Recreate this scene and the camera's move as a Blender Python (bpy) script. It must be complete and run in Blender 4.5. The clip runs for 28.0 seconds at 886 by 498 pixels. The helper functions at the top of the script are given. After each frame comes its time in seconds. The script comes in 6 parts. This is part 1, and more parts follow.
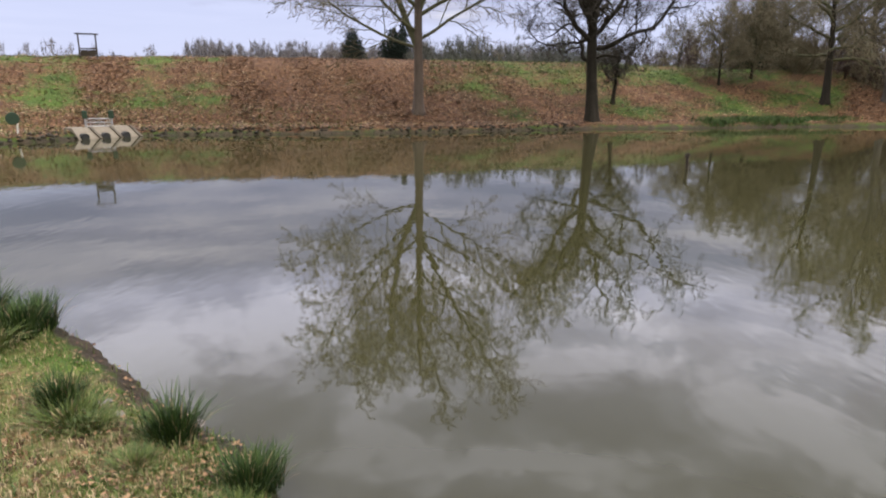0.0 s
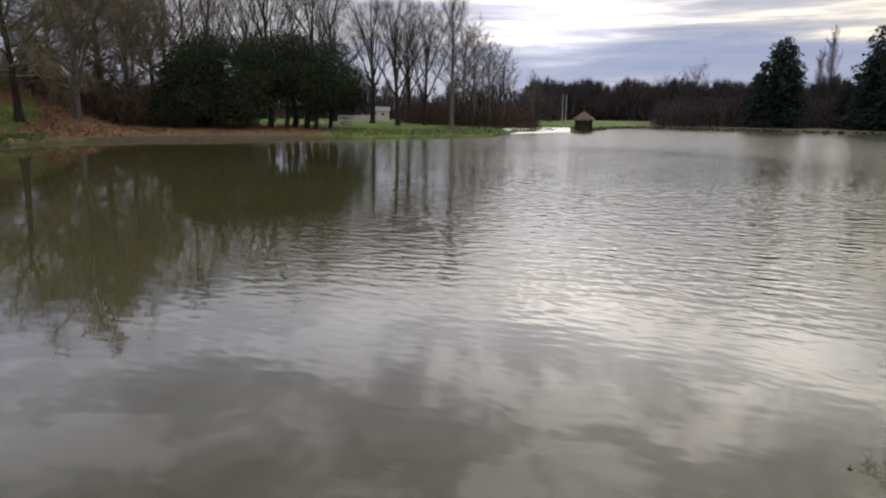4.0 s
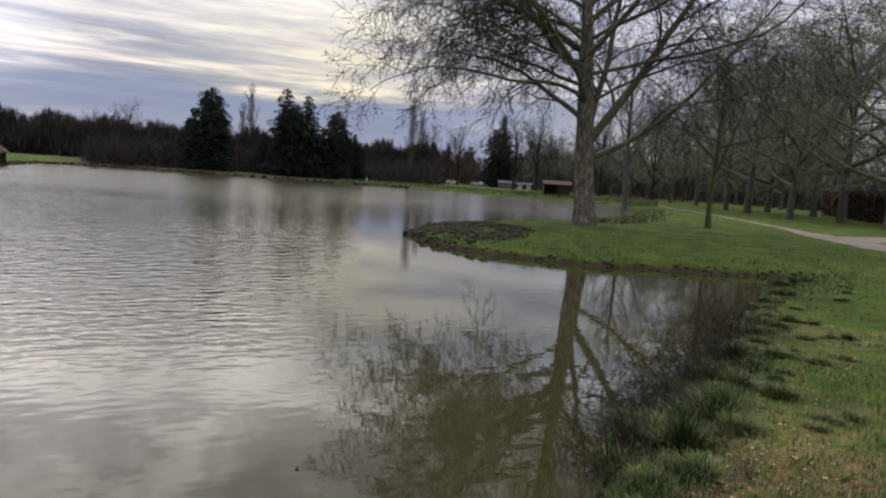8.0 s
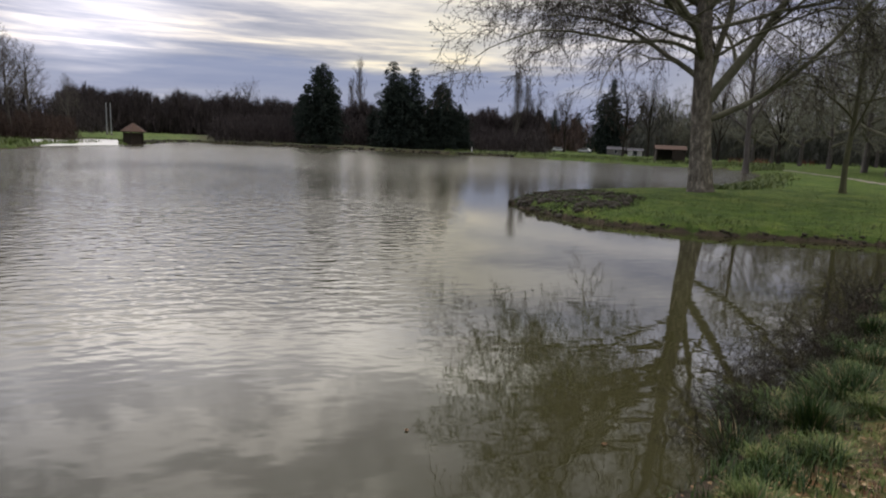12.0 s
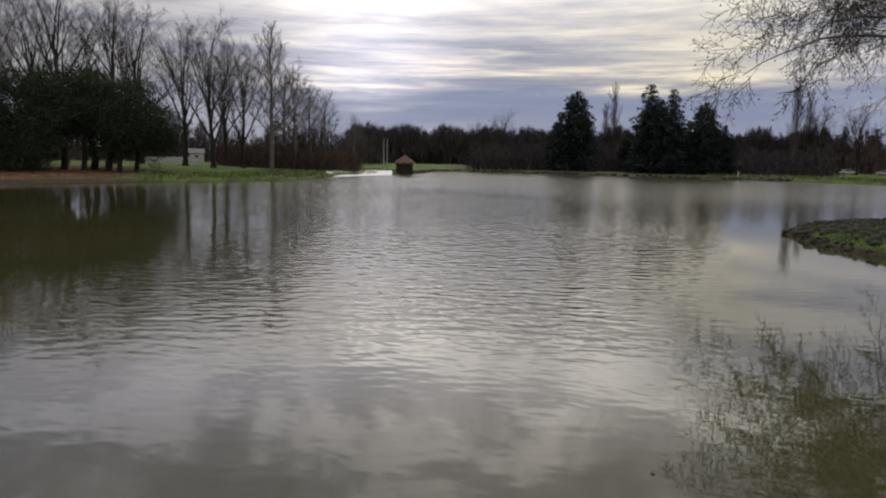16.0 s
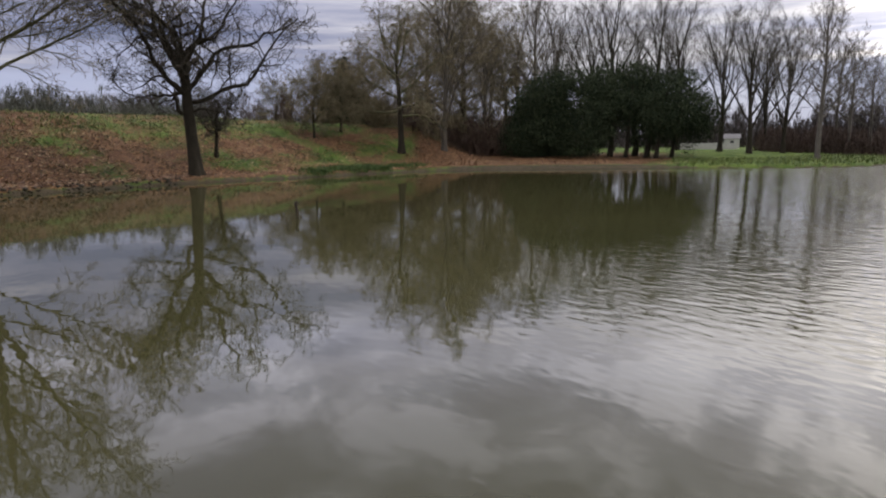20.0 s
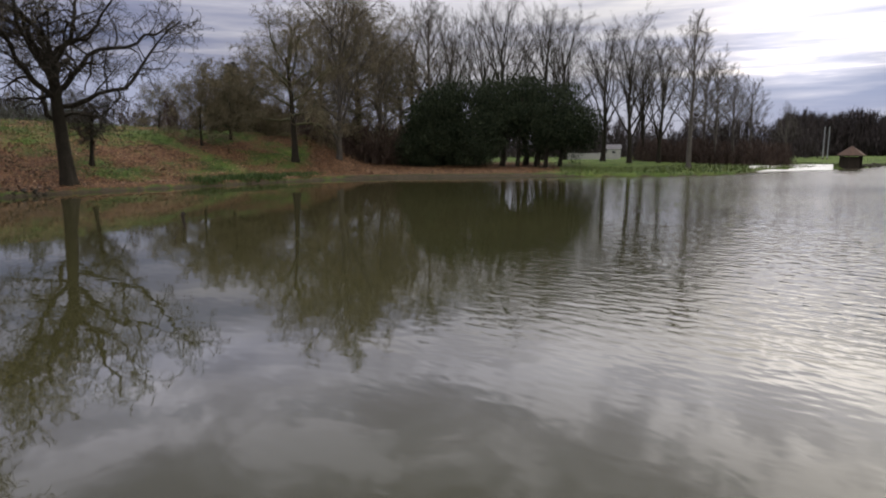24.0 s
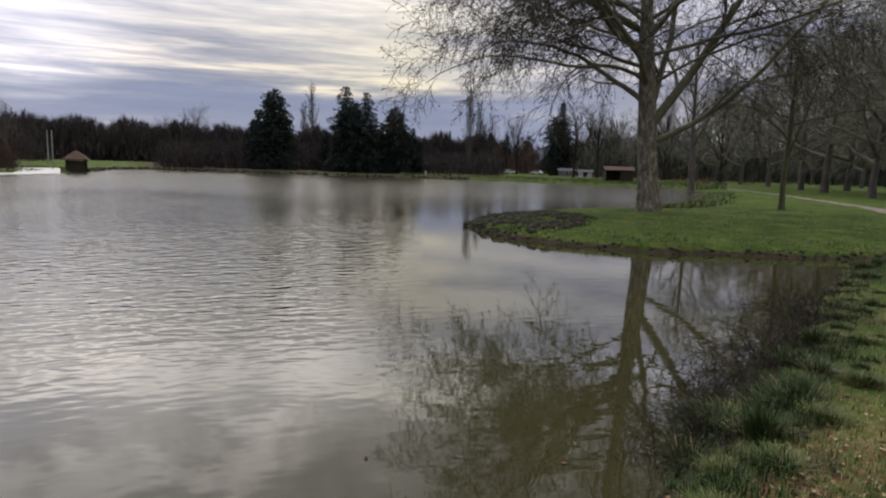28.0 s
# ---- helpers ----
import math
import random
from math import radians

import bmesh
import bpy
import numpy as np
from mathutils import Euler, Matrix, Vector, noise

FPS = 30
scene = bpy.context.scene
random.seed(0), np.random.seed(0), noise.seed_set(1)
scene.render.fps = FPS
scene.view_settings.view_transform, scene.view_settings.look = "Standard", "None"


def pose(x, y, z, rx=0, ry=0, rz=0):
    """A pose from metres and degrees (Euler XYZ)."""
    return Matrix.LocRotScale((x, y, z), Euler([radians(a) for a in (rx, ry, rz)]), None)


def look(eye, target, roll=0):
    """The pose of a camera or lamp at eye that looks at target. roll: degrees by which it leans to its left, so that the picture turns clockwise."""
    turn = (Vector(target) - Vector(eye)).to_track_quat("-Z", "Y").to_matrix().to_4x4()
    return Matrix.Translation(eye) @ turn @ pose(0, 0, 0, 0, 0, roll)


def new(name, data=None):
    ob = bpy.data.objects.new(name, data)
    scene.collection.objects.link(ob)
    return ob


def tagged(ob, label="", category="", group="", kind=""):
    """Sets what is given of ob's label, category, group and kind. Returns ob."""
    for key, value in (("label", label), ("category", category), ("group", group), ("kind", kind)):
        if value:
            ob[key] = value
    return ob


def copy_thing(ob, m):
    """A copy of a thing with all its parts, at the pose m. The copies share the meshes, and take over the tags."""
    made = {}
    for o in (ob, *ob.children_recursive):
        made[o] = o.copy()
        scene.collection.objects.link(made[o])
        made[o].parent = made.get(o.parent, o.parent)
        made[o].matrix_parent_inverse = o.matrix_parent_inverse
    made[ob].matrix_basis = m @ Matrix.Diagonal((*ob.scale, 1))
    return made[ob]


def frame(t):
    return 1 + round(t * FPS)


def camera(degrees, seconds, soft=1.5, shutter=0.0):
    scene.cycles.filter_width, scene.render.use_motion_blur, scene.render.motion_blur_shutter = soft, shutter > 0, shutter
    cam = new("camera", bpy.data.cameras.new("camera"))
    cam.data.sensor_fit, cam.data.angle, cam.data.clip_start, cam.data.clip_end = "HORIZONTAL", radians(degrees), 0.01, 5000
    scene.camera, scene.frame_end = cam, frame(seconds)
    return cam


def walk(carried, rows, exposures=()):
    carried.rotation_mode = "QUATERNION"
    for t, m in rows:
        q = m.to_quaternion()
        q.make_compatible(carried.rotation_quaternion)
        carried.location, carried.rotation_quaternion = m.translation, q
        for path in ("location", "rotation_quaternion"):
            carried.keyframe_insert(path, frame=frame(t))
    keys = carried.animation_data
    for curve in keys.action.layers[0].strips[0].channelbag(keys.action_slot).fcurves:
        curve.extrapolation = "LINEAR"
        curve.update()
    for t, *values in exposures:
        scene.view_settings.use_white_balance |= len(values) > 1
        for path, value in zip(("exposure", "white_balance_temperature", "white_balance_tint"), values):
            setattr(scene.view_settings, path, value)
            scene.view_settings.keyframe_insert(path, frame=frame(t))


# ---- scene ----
LENS = 69.93
# seconds, yaw, pitch, roll of a standing onlooker who turns on the spot
ROWS = [
    (0.0, 17.83, -14.08, -0.19),
    (0.5, 14.28, -15.04, -0.22),
    (1.0, 3.79, -16.53, -0.50),
    (1.5, -2.75, -18.10, -0.09),
    (2.0, -17.93, -17.54, -0.39),
    (2.5, -25.78, -14.82, -0.70),
    (4.5, -53.25, -12.39, -0.85),
    (5.0, -60.61, -12.79, -1.30),
    (5.5, -67.77, -12.33, -1.01),
    (6.0, -76.93, -11.62, -1.37),
    (6.5, -84.23, -11.11, -2.39),
    (7.0, -89.36, -9.79, -3.03),
    (7.5, -92.60, -7.13, -4.65),
    (8.0, -93.18, -6.55, -3.93),
    (8.5, -89.03, -6.59, -4.06),
    (9.0, -88.96, -7.42, -3.67),
    (9.5, -88.06, -8.82, -2.94),
    (10.0, -87.15, -10.32, -2.30),
    (10.5, -85.41, -10.95, -2.21),
    (11.0, -85.10, -10.03, -1.62),
    (11.5, -84.71, -9.96, -2.19),
    (13.5, -76.82, -8.82, -1.42),
    (14.0, -73.11, -8.46, -1.27),
    (14.5, -70.12, -7.41, -0.63),
    (15.0, -66.86, -7.88, -0.44),
    (15.5, -64.03, -8.01, -1.07),
    (16.0, -61.54, -8.10, -1.03),
    (16.5, -57.24, -8.19, -1.51),
    (17.0, -54.72, -8.27, -1.35),
    (17.5, -48.60, -8.95, -1.48),
    (18.0, -37.61, -9.45, -1.40),
    (18.5, -29.08, -9.67, -1.06),
    (19.0, -23.53, -9.94, -0.05),
    (19.5, -17.94, -9.63, -0.12),
    (20.0, -16.29, -9.58, 0.45),
    (20.5, -14.92, -9.35, 0.06),
    (22.5, -14.70, -8.83, 0.62),
    (23.0, -16.99, -9.12, 0.49),
    (23.5, -19.19, -9.18, 0.63),
    (24.0, -25.58, -8.83, 0.13),
    (24.5, -37.79, -8.24, -0.66),
    (25.0, -50.23, -6.40, -1.43),
    (25.5, -58.33, -6.69, -1.56),
    (26.0, -67.52, -7.59, -1.57),
    (26.5, -73.95, -7.68, -1.93),
    (27.0, -79.74, -7.82, -2.37),
    (27.5, -84.25, -8.27, -2.37),
    (28.0, -87.92, -7.58, -1.69),
]
EYE = (0.0, 0.0, 2.0)
cam = camera(LENS, 28.0, soft=2.1)
EXPOSURES = [(0.0, 1.10), (1.0, 1.34), (2.0, 1.50), (2.5, 1.12), (4.5, 0.28), (6.0, 0.08), (8.0, 0.04), (9.0, 0.04), (11.0, 0.09), (14.0, -0.06), (16.0, -0.15), (17.0, -0.10), (18.0, 0.06), (19.0, 0.36), (20.0, 0.54), (23.0, 0.58), (24.0, 0.30), (25.0, -0.17), (26.0, -0.18), (28.0, -0.04)]
walk(cam, [(t, pose(*EYE, 90 + p, r, y)) for t, y, p, r in ROWS], EXPOSURES)

# ---------------------------------------------------------------- light
SUN_YAW, SUN_ELEV = -66.0, 50.0          # the sun stands high behind thick cloud, over the far shore
GLOW_YAW, GLOW_ELEV, GLOW = -67.0, 21.0, 1.3
SLATE_BLUE = (0.22, 0.26, 0.43)
SKY_HEIGHT = [(z, (v * 1.16, v, v * 1.05)) for z, v in ((0.0, 0.30), (0.09, 0.33), (0.15, 0.36), (0.20, 0.40), (0.25, 0.54), (0.29, 1.12), (0.34, 1.15), (0.42, 0.85), (0.52, 0.78), (0.75, 1.7), (1.0, 1.9))]
world = bpy.data.worlds.new("overcast_evening")
scene.world = world
world.use_nodes = True
wn, wl = world.node_tree.nodes, world.node_tree.links
wn.clear()


def nd(nodes, kind, **values):
    n = nodes.new(kind)
    for k, v in values.items():
        if k in n.inputs:
            n.inputs[k].default_value = v
        else:
            setattr(n, k, v)
    return n


def math_node(nodes, links, op, a, b=None, clamp=False):
    n = nodes.new("ShaderNodeMath")
    n.operation, n.use_clamp = op, clamp
    for i, v in enumerate((a, b)):
        if v is None:
            continue
        if isinstance(v, (int, float)):
            n.inputs[i].default_value = v
        else:
            links.new(v, n.inputs[i])
    return n.outputs[0]


def ramp_node(nodes, links, fac, stops):
    n = nodes.new("ShaderNodeValToRGB")
    cr = n.color_ramp
    while len(cr.elements) < len(stops):
        cr.elements.new(0.5)
    for e, (at, col) in zip(cr.elements, stops):
        e.position = at
        e.color = (*col, 1) if len(col) == 3 else col
    links.new(fac, n.inputs[0])
    return n.outputs[0]


def mix_node(nodes, links, fac, a, b, blend="MIX"):
    n = nodes.new("ShaderNodeMix")
    n.data_type, n.blend_type = "RGBA", blend
    for sock, v in ((n.inputs[0], fac), (n.inputs[6], a), (n.inputs[7], b)):
        if isinstance(v, (int, float)):
            sock.default_value = v
        elif isinstance(v, tuple):
            sock.default_value = (*v, 1)
        else:
            links.new(v, sock)
    return n.outputs[2]


def build_sky():
    M = lambda op, a, b=None, c=False: math_node(wn, wl, op, a, b, c)
    sky = wn.new("ShaderNodeTexSky")
    sky.sky_type, sky.sun_disc = "NISHITA", False
    sky.sun_elevation, sky.sun_rotation = radians(SUN_ELEV), radians(-SUN_YAW)
    co = wn.new("ShaderNodeTexCoord")
    sep = wn.new("ShaderNodeSeparateXYZ")
    wl.new(co.outputs["Generated"], sep.inputs[0])
    x, y, z = sep.outputs
    # low down the cloud lies in long level streaks, higher up in broad masses
    def noise_of(scale, offset, size, detail, distort, power=0.55):
        mp = nd(wn, "ShaderNodeMapping", Location=offset, Scale=scale)
        wl.new(co.outputs["Generated"], mp.inputs[0])
        k = nd(wn, "ShaderNodeTexNoise", Scale=size, Detail=detail, Roughness=power, Distortion=distort)
        wl.new(mp.outputs[0], k.inputs["Vector"])
        return k.outputs[0]

    streak = noise_of((1.0, 1.0, 8.5), (2.0, 0.4, 0.7), 1.35, 7.0, 0.35, 0.55)
    thin = noise_of((1.0, 1.0, 15.0), (0.3, 5.0, 1.1), 4.0, 5.0, 0.3, 0.6)
    mass = noise_of((1.0, 1.0, 2.0), (4.1, 1.3, 0.2), 4.2, 7.0, 0.4, 0.6)
    low_mix = M("ADD", M("MULTIPLY", streak, 0.72), M("MULTIPLY", thin, 0.28))
    blend = M("MULTIPLY", M("SUBTRACT", z, 0.21), 6.0, True)
    deck = ramp_node(wn, wl, mass, [(0.40, (0.66, 0.64, 0.66)), (0.5, (0.90, 0.88, 0.88)), (0.585, (1.48, 1.43, 1.36))])
    streaks = ramp_node(wn, wl, low_mix, [(0.40, (0.42, 0.44, 0.55)), (0.465, (0.68, 0.67, 0.74)), (0.53, (1.03, 0.98, 0.94)), (0.59, (1.42, 1.33, 1.17))])
    cloud = mix_node(wn, wl, blend, streaks, deck)
    # the deck is brighter overhead than at its edge, and over the sun
    height = ramp_node(wn, wl, z, SKY_HEIGHT)
    sa, ca = math.sin(radians(-GLOW_YAW)), math.cos(radians(-GLOW_YAW))
    ce, se = math.cos(radians(GLOW_ELEV)), math.sin(radians(GLOW_ELEV))
    dot = M("ADD", M("ADD", M("MULTIPLY", x, sa * ce), M("MULTIPLY", y, ca * ce)), M("MULTIPLY", z, se))
    glow = M("POWER", M("MAXIMUM", dot, 0.0), 14.0)
    # a bright rent low in the cloud
    ra, rc, re = math.sin(radians(55.0)), math.cos(radians(55.0)), radians(7.0)
    rent = M("ADD", M("ADD", M("MULTIPLY", x, ra * math.cos(re)), M("MULTIPLY", y, rc * math.cos(re))), M("MULTIPLY", z, math.sin(re)))
    rent = M("POWER", M("MAXIMUM", rent, 0.0), 120.0)
    glow = M("ADD", glow, M("MULTIPLY", rent, 1.4))
    gain = M("MULTIPLY", M("ADD", M("MULTIPLY", glow, GLOW), 0.9), height)
    lit = mix_node(wn, wl, 1.0, cloud, gain, "MULTIPLY")
    lit = mix_node(wn, wl, glow, lit, mix_node(wn, wl, 1.0, lit, (1.03, 1.0, 0.94), "MULTIPLY"))
    # the deck is thinner, and bluer, away from the sun
    north = M("ADD", M("SUBTRACT", M("MULTIPLY", y, 0.75), M("MULTIPLY", x, 0.35)), 0.25, True)
    lit = mix_node(wn, wl, north, lit, mix_node(wn, wl, 1.0, lit, (0.97, 1.0, 1.27), "MULTIPLY"))
    skyc = mix_node(wn, wl, 1.0, sky.outputs[0], (0.10, 0.10, 0.10), "MULTIPLY")
    # a slate-blue bank of cloud stands along the horizon
    edge = M("ADD", M("ADD", z, M("MULTIPLY", M("SUBTRACT", streak, 0.5), 0.26)), M("MULTIPLY", rent, 0.05))
    low = ramp_node(wn, wl, edge, [(0.0, (1, 1, 1)), (0.085, (0.92, 0.92, 0.92)), (0.115, (0, 0, 0))])
    # its upper edge is lit from behind in ragged pale gold
    rim = ramp_node(wn, wl, edge, [(0.10, (0, 0, 0)), (0.125, (1, 1, 1)), (0.15, (0.55, 0.55, 0.55)), (0.21, (0, 0, 0))])
    torn = M("MULTIPLY", M("SUBTRACT", thin, 0.46), 7.0, True)
    # darkest under the sunward part of the sky, paler to either side
    sb, cb = math.sin(radians(76.0)), math.cos(radians(76.0))
    sunward = M("MULTIPLY", M("SUBTRACT", M("ADD", M("MULTIPLY", x, sb), M("MULTIPLY", y, cb)), 0.84), 10.0, True)
    side = mix_node(wn, wl, north, (0.45, 0.44, 0.48), (0.34, 0.36, 0.50))
    rim = M("MULTIPLY", M("MULTIPLY", rim, torn), M("MULTIPLY", M("ADD", sunward, 0.25), 0.8))
    lit = mix_node(wn, wl, rim, lit, mix_node(wn, wl, 1.0, lit, (1.6, 1.5, 1.28), "MULTIPLY"))
    # lavender cloud over the park
    west = M("MULTIPLY", M("SUBTRACT", M("SUBTRACT", M("MULTIPLY", x, 0.94), M("MULTIPLY", y, 0.34)), 0.90), 11.0, True)
    lit = mix_node(wn, wl, west, lit, mix_node(wn, wl, 1.0, lit, (1.34, 1.38, 1.70), "MULTIPLY"))
    band = mix_node(wn, wl, M("MULTIPLY", low, 0.88), lit, mix_node(wn, wl, sunward, side, SLATE_BLUE))
    total = mix_node(wn, wl, 0.92, skyc, band)
    bg = nd(wn, "ShaderNodeBackground", Strength=1.0)
    wl.new(total, bg.inputs[0])
    out = wn.new("ShaderNodeOutputWorld")
    wl.new(bg.outputs[0], out.inputs[0])


build_sky()
sun_data = bpy.data.lights.new("sun", "SUN")
sun_data.energy, sun_data.angle, sun_data.color = 0.95, radians(12), (1.0, 0.94, 0.85)
sun = new("sun", sun_data)
sun.matrix_world = look((50 * math.sin(radians(-SUN_YAW)), 50 * math.cos(radians(-SUN_YAW)), 50 * math.tan(radians(SUN_ELEV))), (0, 0, 0))
tagged(sun, "soft low sun behind cloud", "light", kind="structure")

# ---------------------------------------------------------------- materials


def material(name):
    m = bpy.data.materials.new(name)
    m.use_nodes = True
    m.node_tree.nodes.clear()
    n, l = m.node_tree.nodes, m.node_tree.links
    b = n.new("ShaderNodeBsdfPrincipled")
    o = n.new("ShaderNodeOutputMaterial")
    l.new(b.outputs[0], o.inputs[0])
    return m, n, l, b


def noisy(name, dark, light, scale, rough=0.85, bump=0.3, fine=None, island=0.0, metal=0.0, stretch=(1, 1, 1), spec=0.3):
    """A surface of two tones, mottled at two sizes, with relief."""
    m, n, l, b = material(name)
    co = n.new("ShaderNodeTexCoord")
    mp = nd(n, "ShaderNodeMapping", Scale=stretch)
    l.new(co.outputs["Object"], mp.inputs[0])
    big = nd(n, "ShaderNodeTexNoise", Scale=scale, Detail=5.0, Roughness=0.6)
    small = nd(n, "ShaderNodeTexNoise", Scale=fine or scale * 9, Detail=3.0, Roughness=0.6)
    l.new(mp.outputs[0], big.inputs["Vector"]), l.new(mp.outputs[0], small.inputs["Vector"])
    f = math_node(n, l, "ADD", math_node(n, l, "MULTIPLY", big.outputs[0], 0.6), math_node(n, l, "MULTIPLY", small.outputs[0], 0.4))
    if island:
        g = n.new("ShaderNodeNewGeometry")
        f = math_node(n, l, "ADD", f, math_node(n, l, "MULTIPLY", math_node(n, l, "SUBTRACT", g.outputs["Random Per Island"], 0.5), island))
    mid = tuple((a + c) / 2 for a, c in zip(dark, light))
    col = ramp_node(n, l, f, [(0.30, dark), (0.5, mid), (0.70, light)])
    l.new(col, b.inputs["Base Color"])
    b.inputs["Roughness"].default_value = rough
    b.inputs["Metallic"].default_value = metal
    b.inputs["Specular IOR Level"].default_value = spec
    if bump:
        bp = nd(n, "ShaderNodeBump", Strength=bump, Distance=0.02)
        l.new(f, bp.inputs["Height"])
        l.new(bp.outputs[0], b.inputs["Normal"])
    return m


def flaking_bark():
    """Plane-tree bark: olive and grey-brown plates, pale where flakes have come off, moss in the hollows."""
    m, n, l, b = material("flaking_bark")
    M = lambda op, a, c=None, k=False: math_node(n, l, op, a, c, k)
    co = n.new("ShaderNodeTexCoord")
    mp = nd(n, "ShaderNodeMapping", Scale=(1, 1, 0.42))
    l.new(co.outputs["Object"], mp.inputs[0])

    def noise_at(s, d, r=0.6):
        k = nd(n, "ShaderNodeTexNoise", Scale=s, Detail=d, Roughness=r)
        l.new(mp.outputs[0], k.inputs["Vector"])
        return k.outputs[0]

    plate, grit, broad = noise_at(7.0, 3.0), noise_at(34.0, 4.0, 0.7), noise_at(1.1, 4.0)
    base = ramp_node(n, l, M("ADD", M("MULTIPLY", plate, 0.55), M("MULTIPLY", grit, 0.45)), [(0.36, (0.040, 0.034, 0.025)), (0.5, (0.125, 0.110, 0.084)), (0.64, (0.215, 0.19, 0.15))])
    flake = M("MULTIPLY", M("SUBTRACT", M("ADD", plate, M("MULTIPLY", broad, 0.5)), 0.80), 9.0, True)
    col = mix_node(n, l, flake, base, ramp_node(n, l, grit, [(0.3, (0.19, 0.165, 0.125)), (0.7, (0.34, 0.30, 0.235))]))
    moss = M("MULTIPLY", M("SUBTRACT", M("ADD", broad, M("MULTIPLY", grit, 0.3)), 0.70), 6.0, True)
    col = mix_node(n, l, M("MULTIPLY", moss, 0.8), col, (0.045, 0.052, 0.014))
    l.new(col, b.inputs["Base Color"])
    b.inputs["Roughness"].default_value, b.inputs["Specular IOR Level"].default_value = 0.9, 0.2
    bp = nd(n, "ShaderNodeBump", Strength=0.8, Distance=0.03)
    l.new(M("ADD", M("MULTIPLY", plate, 0.8), M("MULTIPLY", grit, 0.5)), bp.inputs["Height"])
    l.new(bp.outputs[0], b.inputs["Normal"])
    return m


BARK_PLANE = flaking_bark()
BARK_MOSS = noisy("bark_mossy", (0.04, 0.042, 0.016), (0.10, 0.095, 0.05), 3.0, bump=0.5)
BARK_LIMB = noisy("bark_limb", (0.050, 0.050, 0.026), (0.175, 0.165, 0.108), 2.5, bump=0.5)
BARK_DARK = noisy("bark_dark", (0.012, 0.010, 0.008), (0.042, 0.036, 0.027), 4.0, bump=0.6, stretch=(1, 1, 0.35), spec=0.1, rough=0.95)
BARK_GREY = noisy("bark_grey", (0.045, 0.04, 0.034), (0.12, 0.105, 0.09), 4.0, bump=0.5, stretch=(1, 1, 0.4))
TWIG_BROWN = noisy("twig_brown", (0.020, 0.016, 0.012), (0.052, 0.042, 0.030), 2.0, bump=0.0, island=0.3)
TWIG_GREY = noisy("twig_grey", (0.05, 0.043, 0.034), (0.11, 0.093, 0.073), 2.0, bump=0.0, island=0.3)
TWIG_LICHEN = noisy("twig_lichen", (0.088, 0.088, 0.062), (0.195, 0.192, 0.138), 1.5, bump=0.0, island=0.35)
TWIG_OLIVE = noisy("twig_olive", (0.070, 0.058, 0.032), (0.165, 0.135, 0.078), 1.5, bump=0.0, island=0.35)
NEEDLE = noisy("needles", (0.010, 0.016, 0.013), (0.038, 0.049, 0.038), 1.2, bump=0.0, island=0.5, rough=0.9, spec=0.1)
YEW = noisy("yew_needles", (0.010, 0.016, 0.009), (0.040, 0.050, 0.026), 0.8, bump=0.0, island=0.5, rough=0.9, spec=0.1)
WOOD_FAR = noisy("far_wood", (0.019, 0.015, 0.0145), (0.056, 0.044, 0.041), 0.12, bump=0.0, island=0.5)
WOOD_FAR_RED = noisy("far_wood_reddish", (0.036, 0.024, 0.019), (0.085, 0.056, 0.043), 0.12, bump=0.0, island=0.5)
WOOD_GREY = noisy("greyish_wood", (0.040, 0.041, 0.033), (0.10, 0.103, 0.084), 0.12, bump=0.0, island=0.5)
# distance haze is put into this colour: pale lilac-grey instead of bark brown
WOOD_HAZE = noisy("haze_tinted_wood", (0.10, 0.092, 0.095), (0.18, 0.165, 0.165), 0.12, bump=0.0, island=0.4)
BLADE = noisy("grass_blade", (0.034, 0.060, 0.010), (0.11, 0.135, 0.03), 0.8, bump=0.0, island=0.6, rough=0.6)
FRINGE = noisy("shore_fringe", (0.018, 0.042, 0.008), (0.060, 0.100, 0.020), 2.0, bump=0.0, island=0.6, rough=0.65, spec=0.2)
RUSH = noisy("rush_blade", (0.011, 0.026, 0.006), (0.044, 0.074, 0.015), 2.0, bump=0.0, island=0.6, rough=0.65, spec=0.2)
BARK_BROWN = noisy("bark_brown", (0.045, 0.034, 0.026), (0.12, 0.09, 0.068), 3.0, bump=0.5, stretch=(1, 1, 0.4))
DRY = noisy("dry_stalk", (0.16, 0.11, 0.06), (0.34, 0.26, 0.15), 2.0, bump=0.0, island=0.6)
IVY = noisy("rough_growth", (0.010, 0.015, 0.005), (0.040, 0.043, 0.015), 0.5, bump=0.0, island=0.6, rough=0.7)
LEAF = noisy("dead_leaf", (0.058, 0.026, 0.012), (0.25, 0.145, 0.072), 3.0, bump=0.0, island=0.8, rough=0.7)
SOIL = noisy("wet_soil", (0.008, 0.007, 0.004), (0.036, 0.029, 0.017), 3.0, bump=0.7)
CONCRETE = noisy("concrete", (0.11, 0.09, 0.065), (0.22, 0.185, 0.14), 3.0, bump=0.3)
PALE_CONCRETE = noisy("pale_concrete", (0.45, 0.44, 0.42), (0.62, 0.61, 0.58), 1.0, bump=0.2)
METAL = noisy("galvanised_steel", (0.28, 0.29, 0.30), (0.45, 0.46, 0.47), 6.0, bump=0.1, metal=0.6, rough=0.5)
GREEN_PAINT = noisy("green_plastic", (0.010, 0.025, 0.014), (0.03, 0.055, 0.03), 4.0, bump=0.1, rough=0.5)
DARK_WOOD = noisy("dark_timber", (0.014, 0.011, 0.008), (0.045, 0.033, 0.023), 5.0, bump=0.4, stretch=(1, 1, 0.2))
